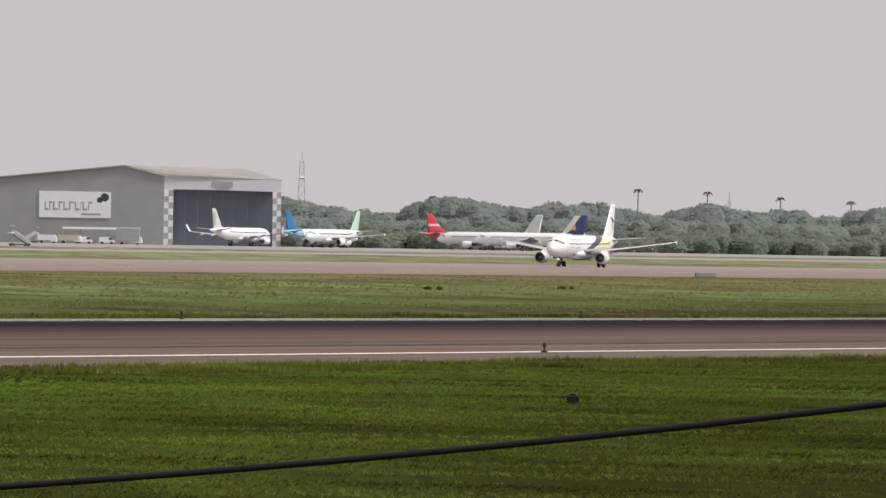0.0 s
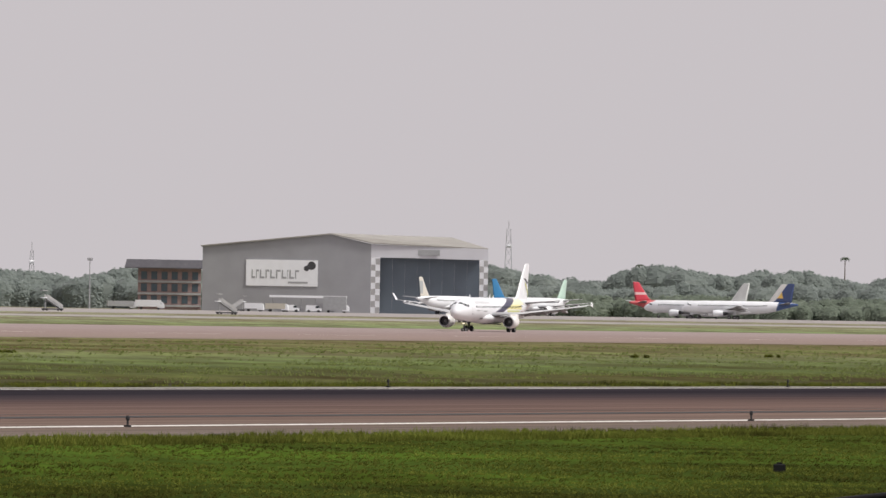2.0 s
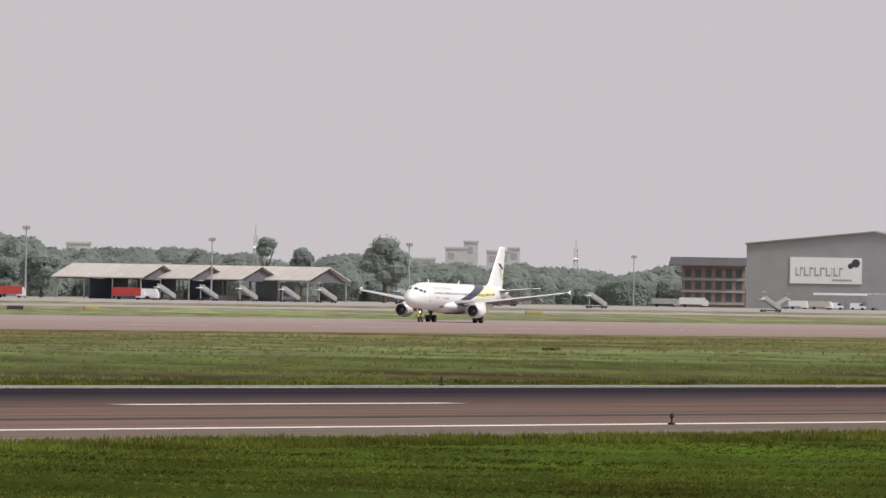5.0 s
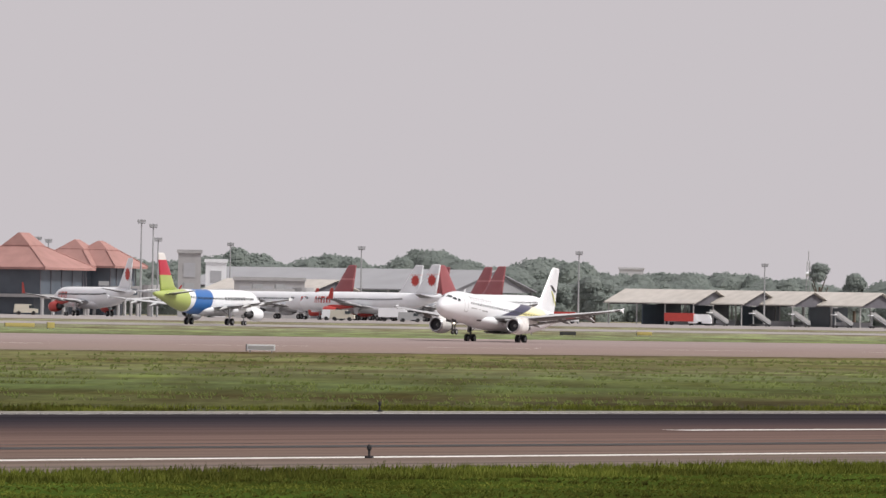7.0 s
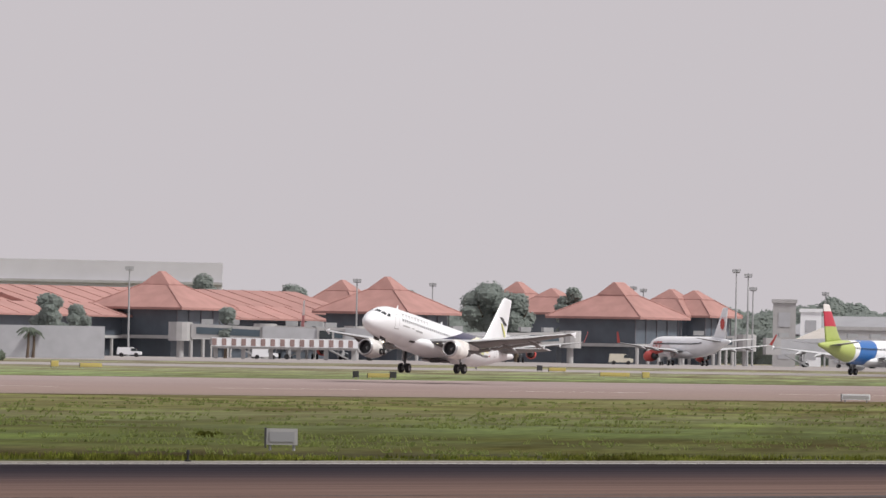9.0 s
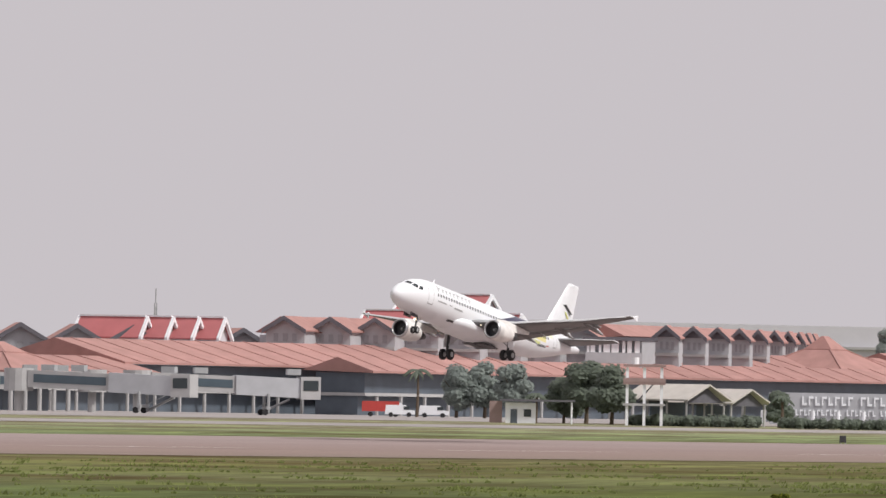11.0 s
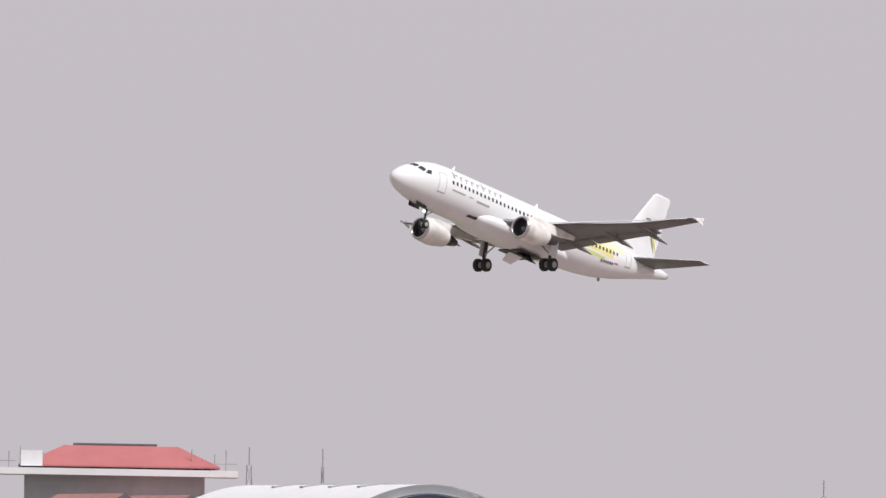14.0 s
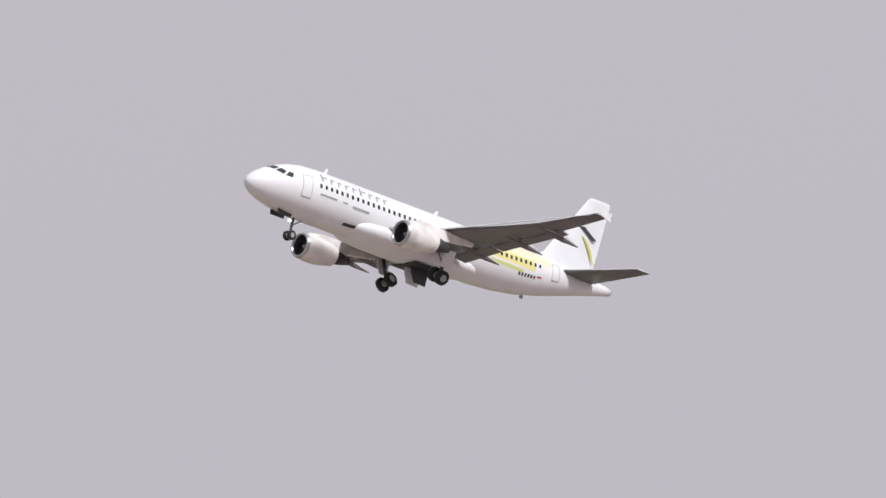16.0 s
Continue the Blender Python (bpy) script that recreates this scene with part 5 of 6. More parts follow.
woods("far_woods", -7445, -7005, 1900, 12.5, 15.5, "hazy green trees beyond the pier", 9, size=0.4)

for i, (g, d, h, w) in enumerate(((-938, 2940, 17.5, 16.0), (-1148, 2900, 17, 8.5), (-1085, 2900, 14, 9), (-1545, 2750, 11.5, 13), (-1610, 2760, 9.5, 10),
                                  (-2788, 2440, 17.5, 15), (-2735, 2430, 15, 10), (-2640, 2420, 17, 8), (-2925, 2430, 16, 7), (-3560, 2180, 12.5, 8.5), (-3510, 2170, 11, 6), (-3250, 2150, 10, 6),
                                  (-3130, 2440, 17, 10), (-3290, 2560, 19, 9), (-3680, 2330, 20, 9), (-5935, 2010, 14.5, 10), (-6110, 1960, 14.5, 9), (-6195, 1960, 11.5, 8), (-6262, 1960, 13.5, 11), (-6325, 1955, 15, 12), (-5825, 1930, 10.5, 6.5),
                                  (-4210, 1730, 10.0, 9.0), (-4165, 1722, 9.5, 8.5), (-4250, 1735, 7.0, 7.0), (-4390, 1900, 9.5, 8), (-4440, 1900, 9, 8), (-4340, 1890, 10, 7.5), (-3870, 1735, 5.6, 5))):
    # trees past 1850 m take the leaf colour with haze in it
    tree(facing(g, d), h, w, 20 + i, leaf="hazeleaf" if d > 1850 else "leaf")
for i, (g, d, h) in enumerate(((-3600, 1880, 5.0), (-3590, 1890, 4.6), (-4300, 1722, 4.5), (-3865, 1730, 4.8), (-4510, 1910, 8.0))):
    palm(facing(g, d), h, 60 + i)
for i, (g, d, h) in enumerate(((838, 4230, 23.6), (961, 4230, 23.0), (1215, 4230, 20.4), (1090, 4230, 21.4), (475, 4230, 19.6))):
    palm(facing(g, d), h, 70 + i, True)


# ---- hedges and verge plants ----
def hedge(g0, g1, dist, height, seed):
    rng = random.Random(seed)
    bm = bmesh.new()
    for k in range(int((g1 - g0) / 7)):
        p = spot(g0 + 7 * k + rng.uniform(-3, 3), dist + rng.uniform(-2, 2))
        r = height * rng.uniform(0.35, 0.55)
        leaves(bm, (p.x, p.y, p.z + r * 0.8), r, 60, 0.22, rng, 0.9)
    return whole("hedge", bm, "leaf", "clipped dark green hedge along the apron edge", "hedge")


hedge(-3860, -3640, 1720, 2.1, 5)
hedge(-4130, -3900, 1712, 2.3, 6)


def tufts(name, n, xr, yr, tall, seed, label, wide=0.04, lean=0.35, clump=None, mat="blade"):
    """Grass blades in tufts, as one mesh."""
    rng = random.Random(seed)
    verts, faces = [], []
    for _ in range(n):
        y = rng.uniform(*yr)
        x = y * rng.uniform(*xr)
        keep = noise.noise((x * 0.1, y * 0.05, seed)) + 0.5 * noise.noise((x * 0.4, y * 0.12, seed + 5))
        if clump is not None and keep < clump:
            continue
        z = level(y)
        s = tall * rng.uniform(0.5, 1.3) * (1 + 0.6 * keep)
        for _ in range(6):
            a = rng.random() * math.tau
            ox, oy = rng.gauss(0, s * 0.55), rng.gauss(0, s * 0.55)
            dx, dy = math.cos(a) * lean * s, math.sin(a) * lean * s
            w = wide * rng.uniform(0.7, 1.4)
            k = len(verts)
            verts += [(x + ox - w, y + oy, z), (x + ox + w, y + oy, z), (x + ox + dx, y + oy + dy, z + s * rng.uniform(0.6, 1.0))]
            faces.append((k, k + 1, k + 2))
    me = bpy.data.meshes.new(name)
    me.from_pydata(verts, [], faces)
    me.materials.append(M[mat])
    return tagged(new(name, me), label, "grass", kind="stuff")


tufts("near_grass", 62000, (1.6, 3.4), (48, 121), 0.062, 1, "bright green rough grass before the runway", 0.026, lean=0.7, clump=-0.5)
tufts("verge_grass", 9000, (1.45, 3.4), (116, 123.2), 0.2, 2, "taller grass along the runway's near edge", 0.035)
tufts("verge_grass", 9000, (1.2, 3.4), (195.5, 203), 0.2, 3, "dark taller grass along the runway's far edge", 0.05, clump=-0.1)
tufts("field_grass", 60000, (1.3, 3.45), (203, 440), 0.17, 4, "clumps of greener grass between the two runways", 0.07, lean=0.6, clump=0.28, mat="fieldblade")

rng = random.Random(12)
for g, y, s in ((480, 320, 0.6), (-640, 330, 0.45), (-3290, 250, 0.5), (-4560, 240, 0.5), (-3860, 270, 0.4), (720, 330, 0.5)):
    b = bearing(g)
    bm = bmesh.new()
    for _ in range(4):
        leaves(bm, (rng.gauss(0, s), rng.gauss(0, s), s * 0.2), s * 0.42, 40, 0.1, rng, 0.7)
    whole("shrub", bm, "blade", "small green shrub in the field grass", "shrub", pose(y / math.tan(b), y, level(y)), "field shrubs")


# ---- runway furniture ----
def edge_light(x, y, tall=0.4):
    t = thing("runway_light", "small dark runway edge light on a stem", "runway light", pose(x, y, level(y) + 0.03), "runway edge lights")
    part("base", tube([(0, 0, 0), (0, 0, 0.06)], 0.12, 12), "tyre", t)
    part("stem", tube([(0, 0, 0.06), (0, 0, tall * 0.6)], 0.035, 8), "tyre", t)
    part("head", rings([[(r * math.cos(k * math.tau / 12), r * math.sin(k * math.tau / 12), z) for k in range(12)] for r, z in ((0.035, tall * 0.55), (0.065, tall * 0.66), (0.065, tall * 0.85), (0.035, tall))]), "tyre", t)


for i in range(-6, 14):
    edge_light(571.5 - 60.05 * (i - 4), 194.3)
    edge_light(385.4 - 59.65 * (i - 4), 132.4, 0.36)


def at_lane(g, y):
    return pose(y / math.tan(bearing(g)), y, level(y), 0, 0, math.degrees(bearing(g)) - 90)


def panel_sign(m, w, h, mat, label, face="concrete"):
    t = thing("airfield_sign", label, "sign", m, "airfield signs")
    part("board", box(-w / 2, w / 2, -0.12, 0.12, 0.22, h), mat, t)
    part("face", box(-w / 2 + 0.12, w / 2 - 0.12, -0.15, -0.121, 0.34, h - 0.12), face, t)
    for s in (-1, 1):
        part("leg", tube([(s * w * 0.38, 0, 0), (s * w * 0.38, 0, 0.25)], 0.06, 6), "grey", t)
    part("side_cheek", box(-w / 2 - 0.08, -w / 2, -0.25, 0.25, 0.1, h + 0.03), "dark", t)


panel_sign(at_lane(-3147, 217), 1.2, 0.85, "concrete", "grey runway distance sign seen from behind", "clad")
panel_sign(at_lane(-2133, 468), 2.6, 0.75, "white", "long low white sign panel at the grass edge")
panel_sign(at_lane(961, 455), 2.6, 0.75, "concrete", "long low grey sign panel at the grass edge")
for g, y, w, mat, lab in ((-2560, 760, 4.2, "yellow", "yellow taxiway sign in the far grass"), (-2505, 745, 1.0, "yellow", "small yellow taxiway sign in the far grass"), (-2662, 830, 2.6, "yellow", "yellow taxiway sign in the far grass"),
                          (-3487, 790, 3.0, "yellow", "yellow taxiway sign in the far grass"), (-3551, 790, 1.0, "yellow", "small yellow taxiway sign in the far grass"), (-672, 790, 3.0, "yellow", "yellow taxiway sign in the far grass"),
                          (-1455, 760, 2.4, "yellow", "yellow taxiway sign in the far grass"), (-871, 700, 1.6, "yellow", "yellow taxiway sign in the far grass"), (-855, 696, 1.8, "dark", "black taxiway sign seen from behind"),
                          (-2975, 700, 3.2, "yellow", "yellow sign with black ends"), (-3018, 700, 0.7, "dark", "small black marker box beside the taxiway"), (-2952, 698, 0.8, "dark", "small black marker box beside the taxiway"),
                          (-1590, 745, 2.4, "dark", "dark marker box in the far grass"), (-3755, 690, 0.7, "dark", "small black marker box beside the taxiway"), (-2693, 840, 0.8, "dark", "small dark marker box beside the taxiway")):
    panel_sign(at_lane(g, y), w, 0.75 if w > 1.2 else 1.0, mat, lab, mat)


def stump():
    t = thing("concrete_stub", "dark weathered concrete stub in the grass", "marker", at_lane(729, 89.7))
    part("block", rings([[(sx * w, sy * w, z) for sx, sy in ((-1, -1), (1, -1), (1, 1), (-1, 1))] for w, z in ((0.15, 0), (0.15, 0.17), (0.12, 0.2))]), "rubber", t)
    part("cap", box(-0.07, 0.07, -0.07, 0.07, 0.2, 0.24), "rubber", t)


stump()


def cable():
    """An overhead cable close before the observer."""
    line_pts = []
    for i in range(-30, 31):
        u = i / 10                  # half picture widths to the right of the cable's middle
        b = bearing(495 + 784 * u)
        down = 0.01833 - 0.00435 * u - 0.00053 * u * u
        line_pts.append((26 * math.cos(b), 26 * math.sin(b), EYE.z - 26 * down))
    return whole("overhead_cable", tube(line_pts, 0.008, 8), "rubber", "thin black overhead cable close before the field", "cable", smooth=True)


cable()
for u, top in ((-3.0, 3.25), (3.0, 3.87)):
    b = bearing(495 + 784 * u)
    pole = thing("cable_pole", "weathered wooden pole that holds the cable", "pole", pose(26 * math.cos(b), 26 * math.sin(b), 0), "cable poles")
    part("shaft", tube([(0, 0, -0.3), (0, 0, top)], [0.13, 0.1], 10), "bark", pole)
    part("insulator", tube([(0, 0, top), (0, 0, top + 0.12)], 0.05, 8), "white", pole)


# ---- lamp masts and towers ----
def lamp_mast(g, d, top, heads=4, group="lamp masts"):
    z = level(spot(g, d).y)
    t = thing("lamp_mast", "tall grey apron lighting mast", "lamp mast", facing(g, d), group)
    h = top - z
    part("pole", tube([(0, 0, 0), (0, 0, h)], [0.24, 0.12], 8), "grey", t)
    part("head_frame", box(-0.75, 0.75, -0.2, 0.2, h - 0.9, h - 0.7), "grey", t)
    for k in range(heads):
        x = -0.65 + 1.3 * k / max(1, heads - 1)
        part("floodlight", box(x - 0.2, x + 0.2, -0.4, 0.1, h - 0.65, h - 0.1), "grey", t)


for g, d, top in ((-2348, 2300, 22), (-2327, 2350, 21.5), (-2318, 2400, 19), (-2190, 2700, 20), (-1958, 2500, 18.5), (-1573, 2500, 18.2), (-1244, 2700, 17.2), (-895, 2750, 17.0), (-497, 3400, 17.5),
                  (-3422, 2180, 19.6), (-3019, 2250, 18.4), (-3145, 2600, 19), (-2885, 2600, 20), (-2530, 2600, 20), (-2512, 2600, 19.5), (-5716, 1800, 17.5), (-5361, 2100, 21.6), (-6320, 2000, 18.6), (-6180, 2050, 18.2),
                  (-7415, 1560, 13.8), (-7350, 1600, 13.2), (-6995, 1800, 16.5)):
    lamp_mast(g, d, top)


def lattice_mast(g, d, top, w, label="slender lattice radio mast"):
    t = thing("lattice_mast", label, "mast", facing(g, d), "radio masts")
    h = top - level(spot(g, d).y)
    for sx, sy in ((-1, -1), (1, -1), (1, 1), (-1, 1)):
        part("leg", tube([(sx * w, sy * w, 0), (sx * w * 0.35, sy * w * 0.35, h)], 0.12, 5), "grey", t)
    n = max(4, int(h / 3.5))
    for k in range(n):
        a, b = k / n, (k + 1) / n
        wa, wb = w * (1 - 0.65 * a), w * (1 - 0.65 * b)
        for s in (-1, 1):
            part("brace", tube([(-wa * s, -wa, a * h), (wb * s, -wb, b * h)], 0.07, 4), "grey", t)
    part("antenna", tube([(0, 0, h), (0, 0, h + 3)], 0.12, 5), "grey", t)
    part("drum", tube([(-0.7, -0.8, h * 0.8), (0.7, -0.8, h * 0.8)], 0.6, 10), "white", t)


for g, d, top, w in ((243, 4200, 34, 2.0), (-1167, 3300, 21, 1.0), (-4975, 2300, 24, 0.6), (-7935, 1850, 24, 1.0), (-7805, 1900, 24.5, 0.4), (-6255, 2300, 24, 0.5), (-6918, 2030, 22.0, 0.9), (1000, 4200, 22, 1.0), (-600, 4000, 22, 1.4)):
    lattice_mast(g, d, top, w)


# ---- sheds, stairs, vehicles, stand buildings ----
def shed(g, d, w, deep, eave, ridge, turn=0.0, label="open shed with a pale sheet roof", roof="sheet", wall="darkwood", group="sheds"):
    t = thing("shed", label, "shed", facing(g, d, turn=turn), group)
    z = 0
    for s in (-1, 1):
        part("roof", rings([[(0, y, ridge), (0, y, ridge + 0.25), (s * (w / 2 + 0.8), y, eave - 0.1), (s * (w / 2 + 0.8), y, eave - 0.35)] for y in (-1, deep + 1)]), roof, t, "sheet roof slope")
        for k in range(4):
            part("post", tube([(s * w / 2, deep * k / 3, 0), (s * w / 2, deep * k / 3, eave - 0.2)], 0.18, 6), "concrete", t)
    for y in (0.0, deep):
        part("gable", prism([(-w / 2, eave - 0.6), (w / 2, eave - 0.6), (0, ridge - 0.1)], y, y + 0.2), wall, t, "dark gable end")
    # dark glass colour gives the wall the shed's inner shade
    part("back_wall", box(-w / 2, w / 2, deep * 0.6, deep * 0.6 + 0.25, 0, eave - 0.6), "blueglass", t, "rear wall with shade in its dark colour")
    part("counter", box(-w / 2 + 0.5, w / 2 - 0.5, deep * 0.3, deep * 0.3 + 0.4, 0, 1.3), "greywall", t)


for g in (-1335, -1250, -1160, -1040):
    shed(g, 2720, 15, 26, 5.4, 8.3, 52)
shed(-4000, 1720, 8.5, 12, 4.2, 6.2, 48)
shed(-3925, 1740, 7.5, 12, 3.8, 5.6, 48)
shed(-1905, 2760, 32, 50, 8.0, 12.2, 55, "wide hangar shed with a grey sheet roof", "clad", "clad")
shed(-1725, 2740, 36, 55, 7.6, 12.2, 58, "wide hangar shed with a grey sheet roof", "clad", "clad")
shed(-2005, 2650, 20, 30, 6.5, 9.0, 55, "low shed with a pale roof behind the fleet")


def stairs(g, d, flip, label="grey mobile passenger stairs with a pale canopy"):
    t = thing("passenger_stairs", label, "stairs", facing(g, d, turn=30) @ Matrix.Scale(0.74, 4), "passenger stairs")
    s = -1 if flip else 1
    part("flight", rings([[(s * 3.2, y, z) for y, z in ((-0.8, 0.3), (0.8, 0.3), (0.8, 0.9), (-0.8, 0.9))], [(s * -2.4, y, z) for y, z in ((-0.8, 3.6), (0.8, 3.6), (0.8, 4.2), (-0.8, 4.2))]]), "grey", t)
    for y in (-0.85, 0.85):
        part("handrail", rings([[(s * 3.2, y - 0.03, 0.9), (s * 3.2, y + 0.03, 0.9), (s * 3.2, y + 0.03, 1.9), (s * 3.2, y - 0.03, 1.9)], [(s * -2.4, y - 0.03, 4.2), (s * -2.4, y + 0.03, 4.2), (s * -2.4, y + 0.03, 5.2), (s * -2.4, y - 0.03, 5.2)]]), "concrete", t, "grey side panel")
    part("platform", box(min(s * -2.4, s * -3.8), max(s * -2.4, s * -3.8), -0.9, 0.9, 3.9, 4.2), "white", t)
    part("canopy", box(min(s * -2.2, s * -4.0), max(s * -2.2, s * -4.0), -1, 1, 6.2, 6.4), "concrete", t, "pale canopy")
    part("chassis", box(-3.4, 3.4, -0.9, 0.9, 0.35, 0.75), "dark", t)
    part("support", tube([(s * -2.6, 0, 0.7), (s * -2.6, 0, 3.9)], 0.2, 6), "grey", t)
    for x in (-2.6, 2.6):
        for y in (-0.95, 0.95):
            part("wheel", tube([(x, y - 0.12, 0.4), (x, y + 0.12, 0.4)], 0.4, 10), "tyre", t)


for i, g in enumerate((-1325, -1250, -1180, -1105, -1040, -900, -845, -722, -562, -254)):
    stairs(g, 2580 + 12 * (i % 4), False)


def van(g, d, w, h, mat, label, turn=10.0, truck=False):
    t = thing("service_truck" if truck else "service_van", label, "vehicle", facing(g, d, turn=turn), "apron vehicles")
    if truck:
        part("body", rings([[(x * w / 2 + (0.45 if x > 0 else 0) * -w / 2 * 0.5, y, z) for x, y in ((-1, -1.2), (1, -1.2), (1, 1.2), (-1, 1.2))] for z in (0.9, h)]), mat, t)
        part("cab", rings([[(w / 2 - 2.1, y, z0), (w / 2, y, z0), (w / 2, y, z0 + 1.0), (w / 2 - 0.4, y, z0 + 1.9), (w / 2 - 2.1, y, z0 + 1.9)] for y in (-1.1, 1.1) for z0 in (0.5,)]), "white", t)
    else:
        part("body", rings([[(-w / 2, y, 0.45), (w / 2, y, 0.45), (w / 2, y, h * 0.55), (w / 2 - 0.9, y, h * 0.62), (w / 2 - 1.5, y, h), (-w / 2 + 0.2, y, h)] for y in (-0.9, 0.9)]), mat, t)
    part("windscreen", box(w / 2 - 1.9, w / 2 - 0.9, -0.95 - 0.2 * truck, 0.95 + 0.2 * truck, h * 0.62 if not truck else 1.7, h * 0.9 if not truck else 2.2), "glass", t)
    for x in (-w * 0.3, w * 0.3):
        for s in (-1, 1):
            part("wheel", tube([(x, s * 0.95 - 0.12, 0.4), (x, s * 0.95 + 0.12, 0.4)], 0.4, 12), "tyre", t)


rng = random.Random(31)
for g, d, w, h, mat, lab, tr in ((-1390, 2560, 7.5, 2.8, "red", "red airport truck on the apron", True), (-1360, 2560, 6, 2.6, "white", "white service truck on the apron", True), (-1600, 2500, 7, 2.6, "red", "red catering truck on the apron", True),
                                 (-760, 2600, 6, 2.8, "white", "white service truck on the apron", True), (-2005, 2280, 5, 2.2, "white", "white service van on the apron", False), (-1990, 2270, 5, 2.2, "cream", "cream service van on the apron", False),
                                 (-1900, 2290, 6, 2.8, "white", "white service truck on the apron", True), (-1870, 2280, 5, 2, "grey", "grey service van on the apron", False), (-1800, 2280, 6, 2.6, "white", "white service truck on the apron", True),
                                 (-2550, 2330, 5, 2.2, "cream", "cream service van on the apron", False), (-3180, 2120, 5, 2.0, "white", "white service van on the apron", False), (-3420, 2110, 4.6, 1.8, "white", "white service van on the apron", False),
                                 (-4540, 1880, 5, 2, "white", "white service van on the apron", False), (-4570, 1890, 7, 2.6, "red", "red airport truck on the apron", True), (-4480, 1885, 5, 2, "white", "white service van on the apron", False),
                                 (-6605, 1620, 5, 2, "white", "white service van on the apron", False), (-6225, 1625, 5, 2, "grey", "grey service van on the apron", False), (-165, 3490, 7, 2.6, "cream", "cream truck beside the hangar", True),
                                 (-140, 3495, 5, 2.2, "white", "white van beside the hangar", False), (-100, 3490, 5, 2.2, "white", "white van beside the hangar", False), (-205, 3480, 6, 2.6, "white", "white truck beside the hangar", True),
                                 (-60, 3470, 8, 5, "grey", "dark lifting truck beside the hangar", True), (-390, 3500, 9, 3, "white", "white truck beside the annex", True), (-440, 3500, 9, 2.6, "grey", "grey truck beside the annex", True)):
    van(g, d, w, h, mat, lab, rng.uniform(-8, 8), tr)


def long_shelter():
    t = thing("equipment_shelter", "long open shelter with a flat pale roof beside the hangar", "shelter", facing(-110, 3520))
    part("roof", prism([(-11.8, 4.6), (11.8, 4.6), (12.0, 5.0), (11.6, 5.25), (-11.6, 5.25), (-12.0, 5.0)], 0, 7), "concrete", t, "flat pale roof")
    part("fascia", box(-12.1, 12.1, -0.2, -0.02, 4.5, 5.2), "white", t)
    for i in range(6):
        for y in (0.6, 6.2):
            part("post", tube([(-11 + 4.4 * i, y, 0), (-11 + 4.4 * i, y, 4.6)], 0.14, 6), "grey", t)
    for x0, x1, h in ((-10, -6.5, 2.4), (-4.5, -1.5, 1.8), (1.5, 4.5, 2.7), (6.0, 10.5, 2.2)):
        part("store_box", box(x0, x1, 2.0, 4.4, 0, h), "greywall", t, "pale grey store box")


long_shelter()
stairs(-236, 3470, True, "dark mobile passenger stairs beside the hangar")


def sign_wall():
    t = thing("airport_name_wall", "long pale wall with raised white lettering", "wall", facing(-3760, 1890))
    part("wall", box(-12, 28, 0, 0.5, 0, 5.4), "greywall", t)
    rngw = random.Random(4)
    for row, z, hgt, x0, n in ((0, 3.3, 1.5, -6.5, 13), (1, 1.6, 1.0, -9.0, 24)):
        x = x0
        for i in range(n):
            w = (1.0 if row == 0 else 0.62)
            if (row, i) in ((0, 8), (1, 13), (1, 21)):
                x += w
                continue
            part("letter", box(x, x + w * 0.26, -0.22, -0.01, z, z + hgt), "white", t)
            part("letter", box(x + w * 0.26, x + w * 0.8, -0.22, -0.01, z + (hgt * 0.75 if i % 2 else 0), z + hgt * (1.0 if i % 2 else 0.25)), "white", t)
            x += w + 0.1
    for i in range(6):
        part("post", tube([(-13 + 4.2 * i, -14, 0), (-13 + 4.2 * i, -14, 2.4)], 0.3, 8), "white", t)


sign_wall()


def watch_frame():
    t = thing("fire_drill_tower", "red and white open concrete tower frame", "tower", facing(-4108, 1706))
    for x in (-2.6, 0, 2.6):
        for y in (0, 4):
            part("column", box(x - 0.22, x + 0.22, y - 0.22, y + 0.22, 0, 8.8), "white", t)
    for z in (3.0, 6.2, 8.9):
        part("floor_slab", box(-3.2, 3.2, -0.5, 4.5, z, z + 0.35), "brick" if z > 3 else "concrete", t)
    part("parapet", box(-3.2, 3.2, -0.55, -0.35, 6.55, 7.2), "brick", t)
    part("stair", rings([[(-1.2, 1, 3.3), (-1.2, 2, 3.3), (-1.2, 2, 3.6), (-1.2, 1, 3.6)], [(1.4, 1, 6.2), (1.4, 2, 6.2), (1.4, 2, 6.5), (1.4, 1, 6.5)]]), "darkwood", t)
    part("tank", tube([(-1.4, 2, 9.25), (-1.4, 2, 10.3)], 0.55, 10), "white", t)


watch_frame()


def guard_house():
    t = thing("guard_house", "small white guard house with a flat dark roof", "building", facing(-4330, 1706))
    part("wall", box(-2.0, 2.6, 0, 3.5, 0, 3.1), "white", t)
    part("side_wall", box(-4.4, -2.5, 0.5, 3.5, 0, 3.3), "brick", t, "red brick side wall")
    part("roof", box(-2.8, 8.5, -1.2, 4.2, 3.3, 3.6), "darkwood", t, "flat dark roof slab")
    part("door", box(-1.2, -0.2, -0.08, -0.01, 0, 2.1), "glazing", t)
    part("window", box(0.8, 1.9, -0.08, -0.01, 1.0, 2.1), "glass", t)
    part("column", tube([(8.0, -0.6, 0), (8.0, -0.6, 3.3)], 0.15, 6), "white", t)


guard_house()


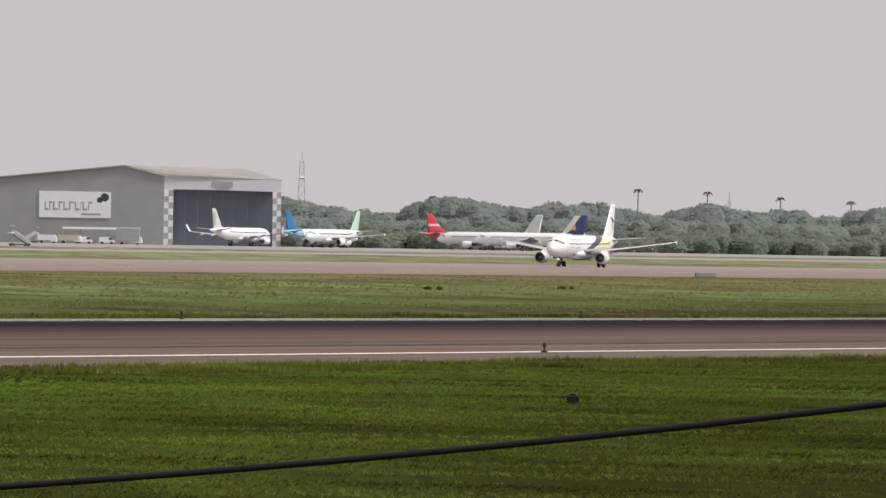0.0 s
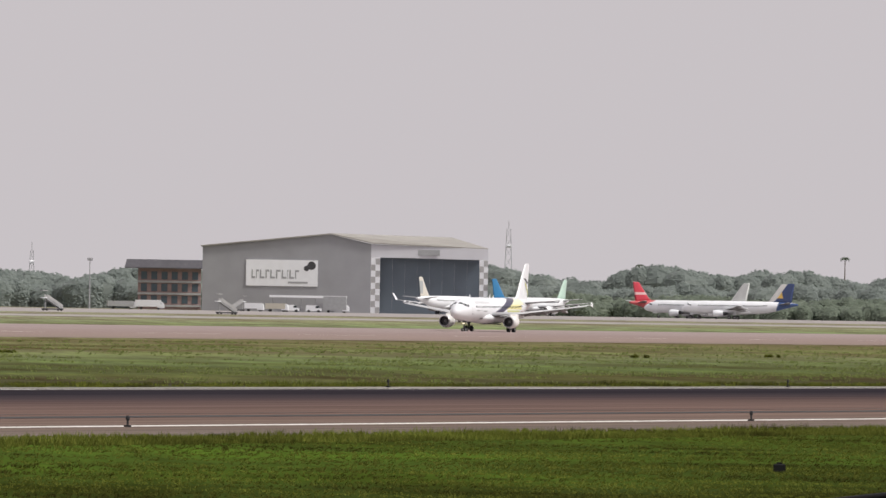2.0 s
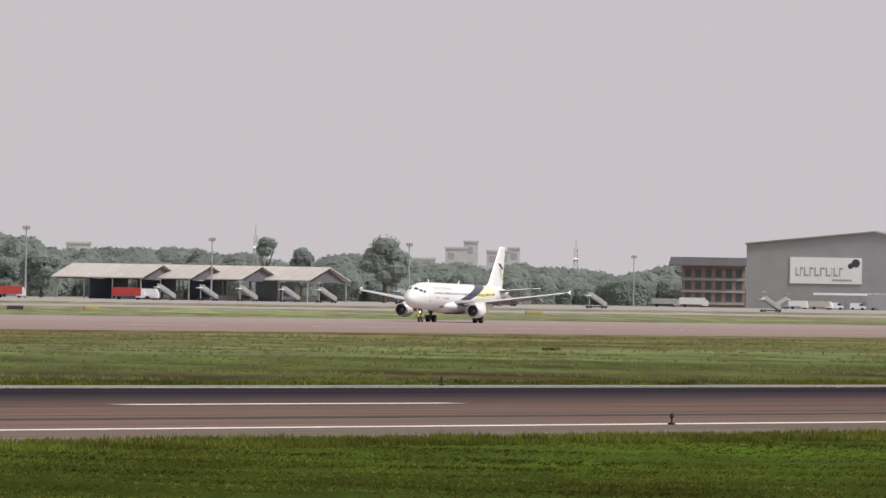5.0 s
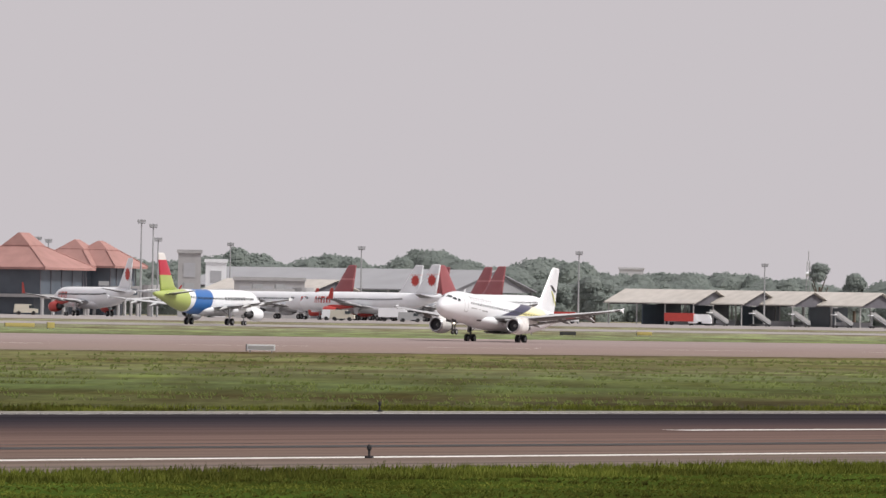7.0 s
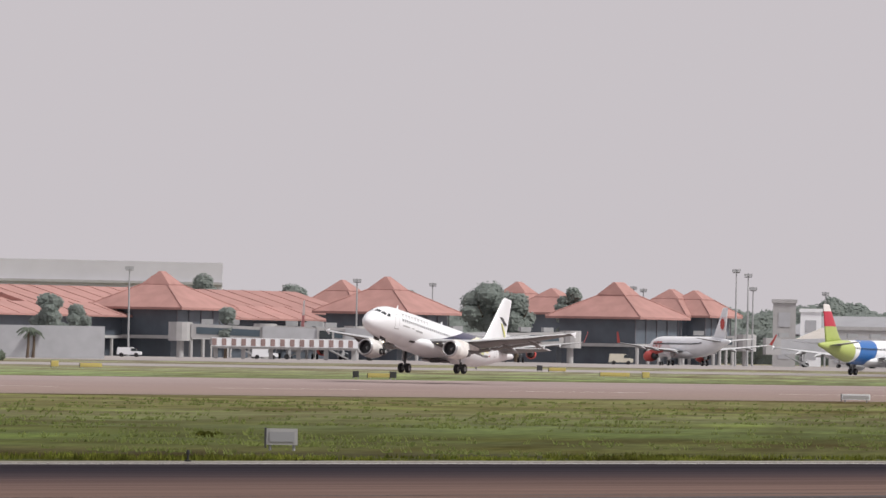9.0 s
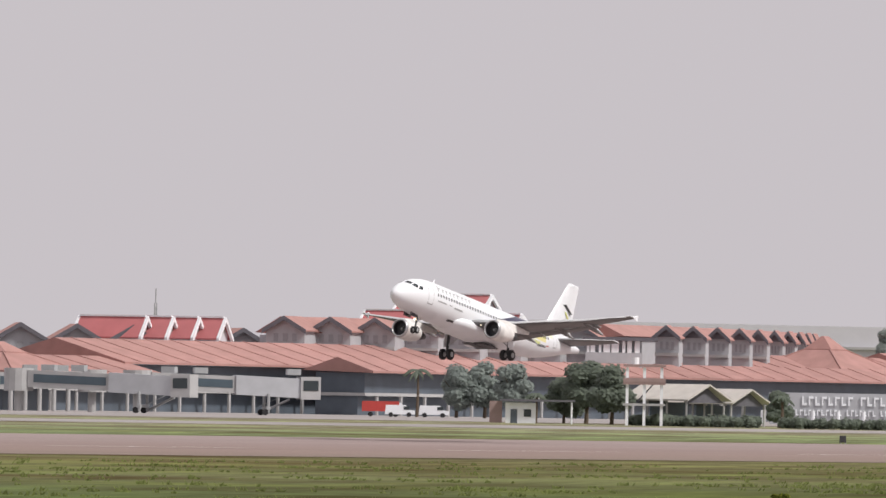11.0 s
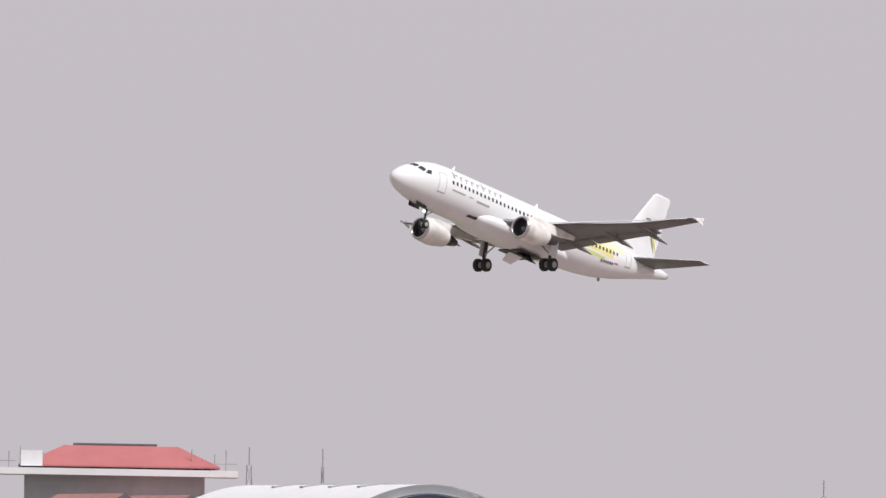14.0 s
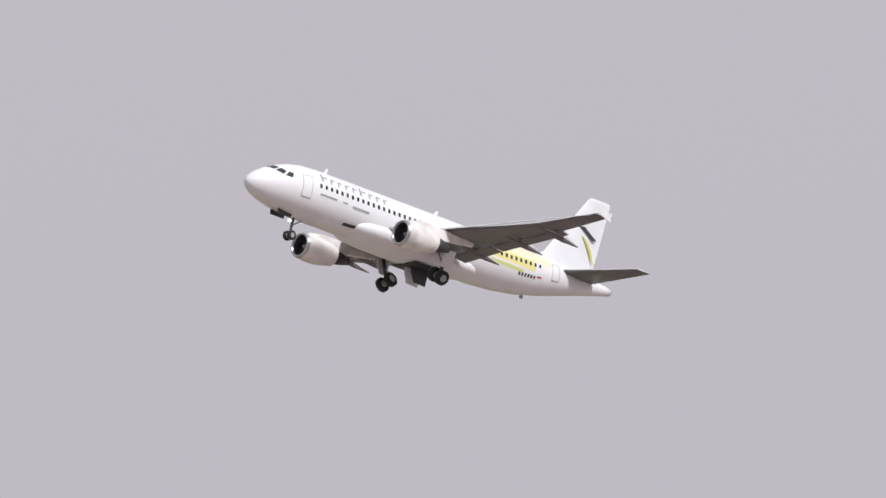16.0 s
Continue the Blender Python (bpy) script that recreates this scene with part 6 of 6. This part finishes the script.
def chequered_barrier(g, d, n, label):
    t = thing("chequered_platform", label, "platform", facing(g, d))
    part("deck", box(-n * 0.9, n * 0.9, 0, 5, 1.9, 2.5), "concrete", t)
    part("parapet", box(-n * 0.9, n * 0.9, -0.2, -0.01, 2.3, 3.9), "white", t)
    for i in range(n):
        part("red_panel", box(-n * 0.9 + 1.8 * i + 0.05, -n * 0.9 + 1.8 * i + 0.9, -0.25, -0.21, 2.45, 3.75), "brick", t)
    for i in range(6):
        x = -n * 0.85 + i * n * 1.7 / 5
        part("column", box(x - 0.4, x + 0.4, 1, 2, 0, 1.9), "concrete", t)


chequered_barrier(-3145, 2090, 15, "red and white chequered ramp platform")


# Default wall and window tones are both pale, as haze would make them.
def block_building(g, d, w, h, deep, label, mat="hazewall", floors=4, pane="greywall"):
    t = thing("far_block", label, "building", facing(g, d), "far blocks")
    part("wall", box(-w / 2, w / 2, 0, deep, 0, h), mat, t)
    part("parapet", box(-w / 2 - 0.3, w / 2 + 0.3, -0.3, deep + 0.3, h, h + 0.8), mat, t)
    for k in range(floors):
        for i in range(int(w / 5)):
            x = -w / 2 + 2.5 + 5 * i
            part("window", box(x - 1.3, x + 1.3, -0.1, -0.01, h * (k + 0.25) / floors, h * (k + 0.7) / floors), pane, t)


for g, d, w, h in ((-870, 4600, 10, 17), (-812, 4700, 9, 22), (-786, 4750, 6, 25), (-737, 4700, 10, 21), (-710, 4750, 5, 22.5), (-1480, 4600, 10, 21), (-1430, 4700, 12, 18)):
    block_building(g, d, w, h, 12, "pale far city block in the haze")
block_building(-2262, 2480, 5, 14, 6, "pale stair tower of the terminal", "concrete", 2)
block_building(-2215, 2700, 5, 13, 5, "white terminal block behind the taxiing aircraft", "white", 2)
block_building(-2120, 2560, 16, 8.5, 8, "low grey building at the apron edge", "concrete", 2)
block_building(-5825, 2020, 34, 12.8, 8, "low grey hall beside the gabled row", "darkwood", 1)


def dish(g, d, z0, r, label):
    t = thing("radar_dish", label, "dish", facing(g, d))
    part("mast", tube([(0, 0, 0), (0, 0, z0)], 0.2, 6), "grey", t)
    part("bowl", rings([[(q * math.cos(k * math.tau / 14), q * math.sin(k * math.tau / 14), z0 + (q / r) ** 2 * r * 0.5) for k in range(14)] for q in (0.1, r * 0.5, r)], caps=False), "grey", t)


dish(-6860, 2020, 18.0, 1.2, "wide roof dish on a short mast")


# ---- movement ----
def motions():
    # along the take-off run: seconds, x, height of the wheels, nose-up angle
    rows = [(0.0, 1944.0, 0.03, 0.0), (0.5, 1905.6, 0.03, 0.0), (1.0, 1866.8, 0.03, 0.0), (1.5, 1827.5, 0.03, 0.0), (2.0, 1787.8, 0.03, 0.0), (2.5, 1747.6, 0.03, 0.0), (3.0, 1707.0, 0.03, 0.0), (3.5, 1665.9, 0.03, 0.0), (4.0, 1624.4, 0.03, 0.0), (4.6, 1574.0, 0.03, 0.4), (5.2, 1523.0, 0.03, 1.0), (5.8, 1471.2, 0.03, 2.2), (6.3, 1427.7, 0.03, 3.2), (7.0, 1365.9, 0.03, 4.8), (7.5, 1321.2, 0.03, 6.4), (8.0, 1276.1, 0.03, 8.0), (8.5, 1230.6, 0.53, 8.4), (9.0, 1184.6, 1.60, 8.8), (9.5, 1138.1, 3.00, 9.2), (10.2, 1072.3, 5.50, 9.8), (11.0, 997.8, 9.10, 11.2), (11.7, 934.0, 13.00, 12.1), (12.3, 879.9, 17.00, 12.8), (12.5, 862.0, 18.53, 13.0), (13.0, 818.1, 22.58, 13.7), (13.5, 770.4, 27.50, 14.2), (14.0, 726.3, 32.00, 14.2), (14.5, 680.8, 36.61, 13.9), (15.0, 635.6, 41.14, 13.3), (15.5, 590.4, 45.65, 12.8), (16.0, 545.2, 50.1, 12.95)]
    walk(hero, [(t, pose(x, 661, z, min(3.0, max(0, t - 15) * 3.0), -up, 180 + min(1.6, max(0, t - 7) * 0.5))) for t, x, z, up in rows])
    for d, s in bay_doors:
        shut, hang = 88, 4
        walk(d, [(t, pose(0, s * 0.35, 1.44, s * a, 0, 0)) for t, a in ((0, shut), (13.0, shut), (13.6, 76), (14.1, 50), (14.7, hang), (16, hang))])
    # the wings bend up a little as they take the weight
    for wing in [o for o in hero.children if o.name.startswith("wing") and "bay" not in o.name]:
        s = 1 if sum(v.co.y for v in wing.data.vertices) > 0 else -1
        walk(wing, [(t, pose(0, s, 2.85, s * a, 0, 0) @ pose(0, -s, -2.85)) for t, a in ((0, 0), (6.3, 0.2), (8.2, 1.0), (9.2, 1.7), (15.0, 1.5), (16, 0.7))])
    # the main legs begin to fold inwards at the end
    for leg, s in main_legs:
        walk(leg, [(t, pose(0, s * 3.75, 2.8 - drop, s * -a, 0, 0) @ pose(0, -s * 3.75, -2.8)) for t, a, drop in ((0, 0, 0), (8.2, 0, 0), (9.0, 0, 0.2), (15.1, 0, 0.2), (15.5, 6, 0.2), (16, 22, 0.2))])
    walk(taxiing, [(t, pose(1659 + 12.6 * (t - 6.6), 858, level(858), 0, 0, 0)) for t in (0, 4, 8, 12, 16)])


motions()
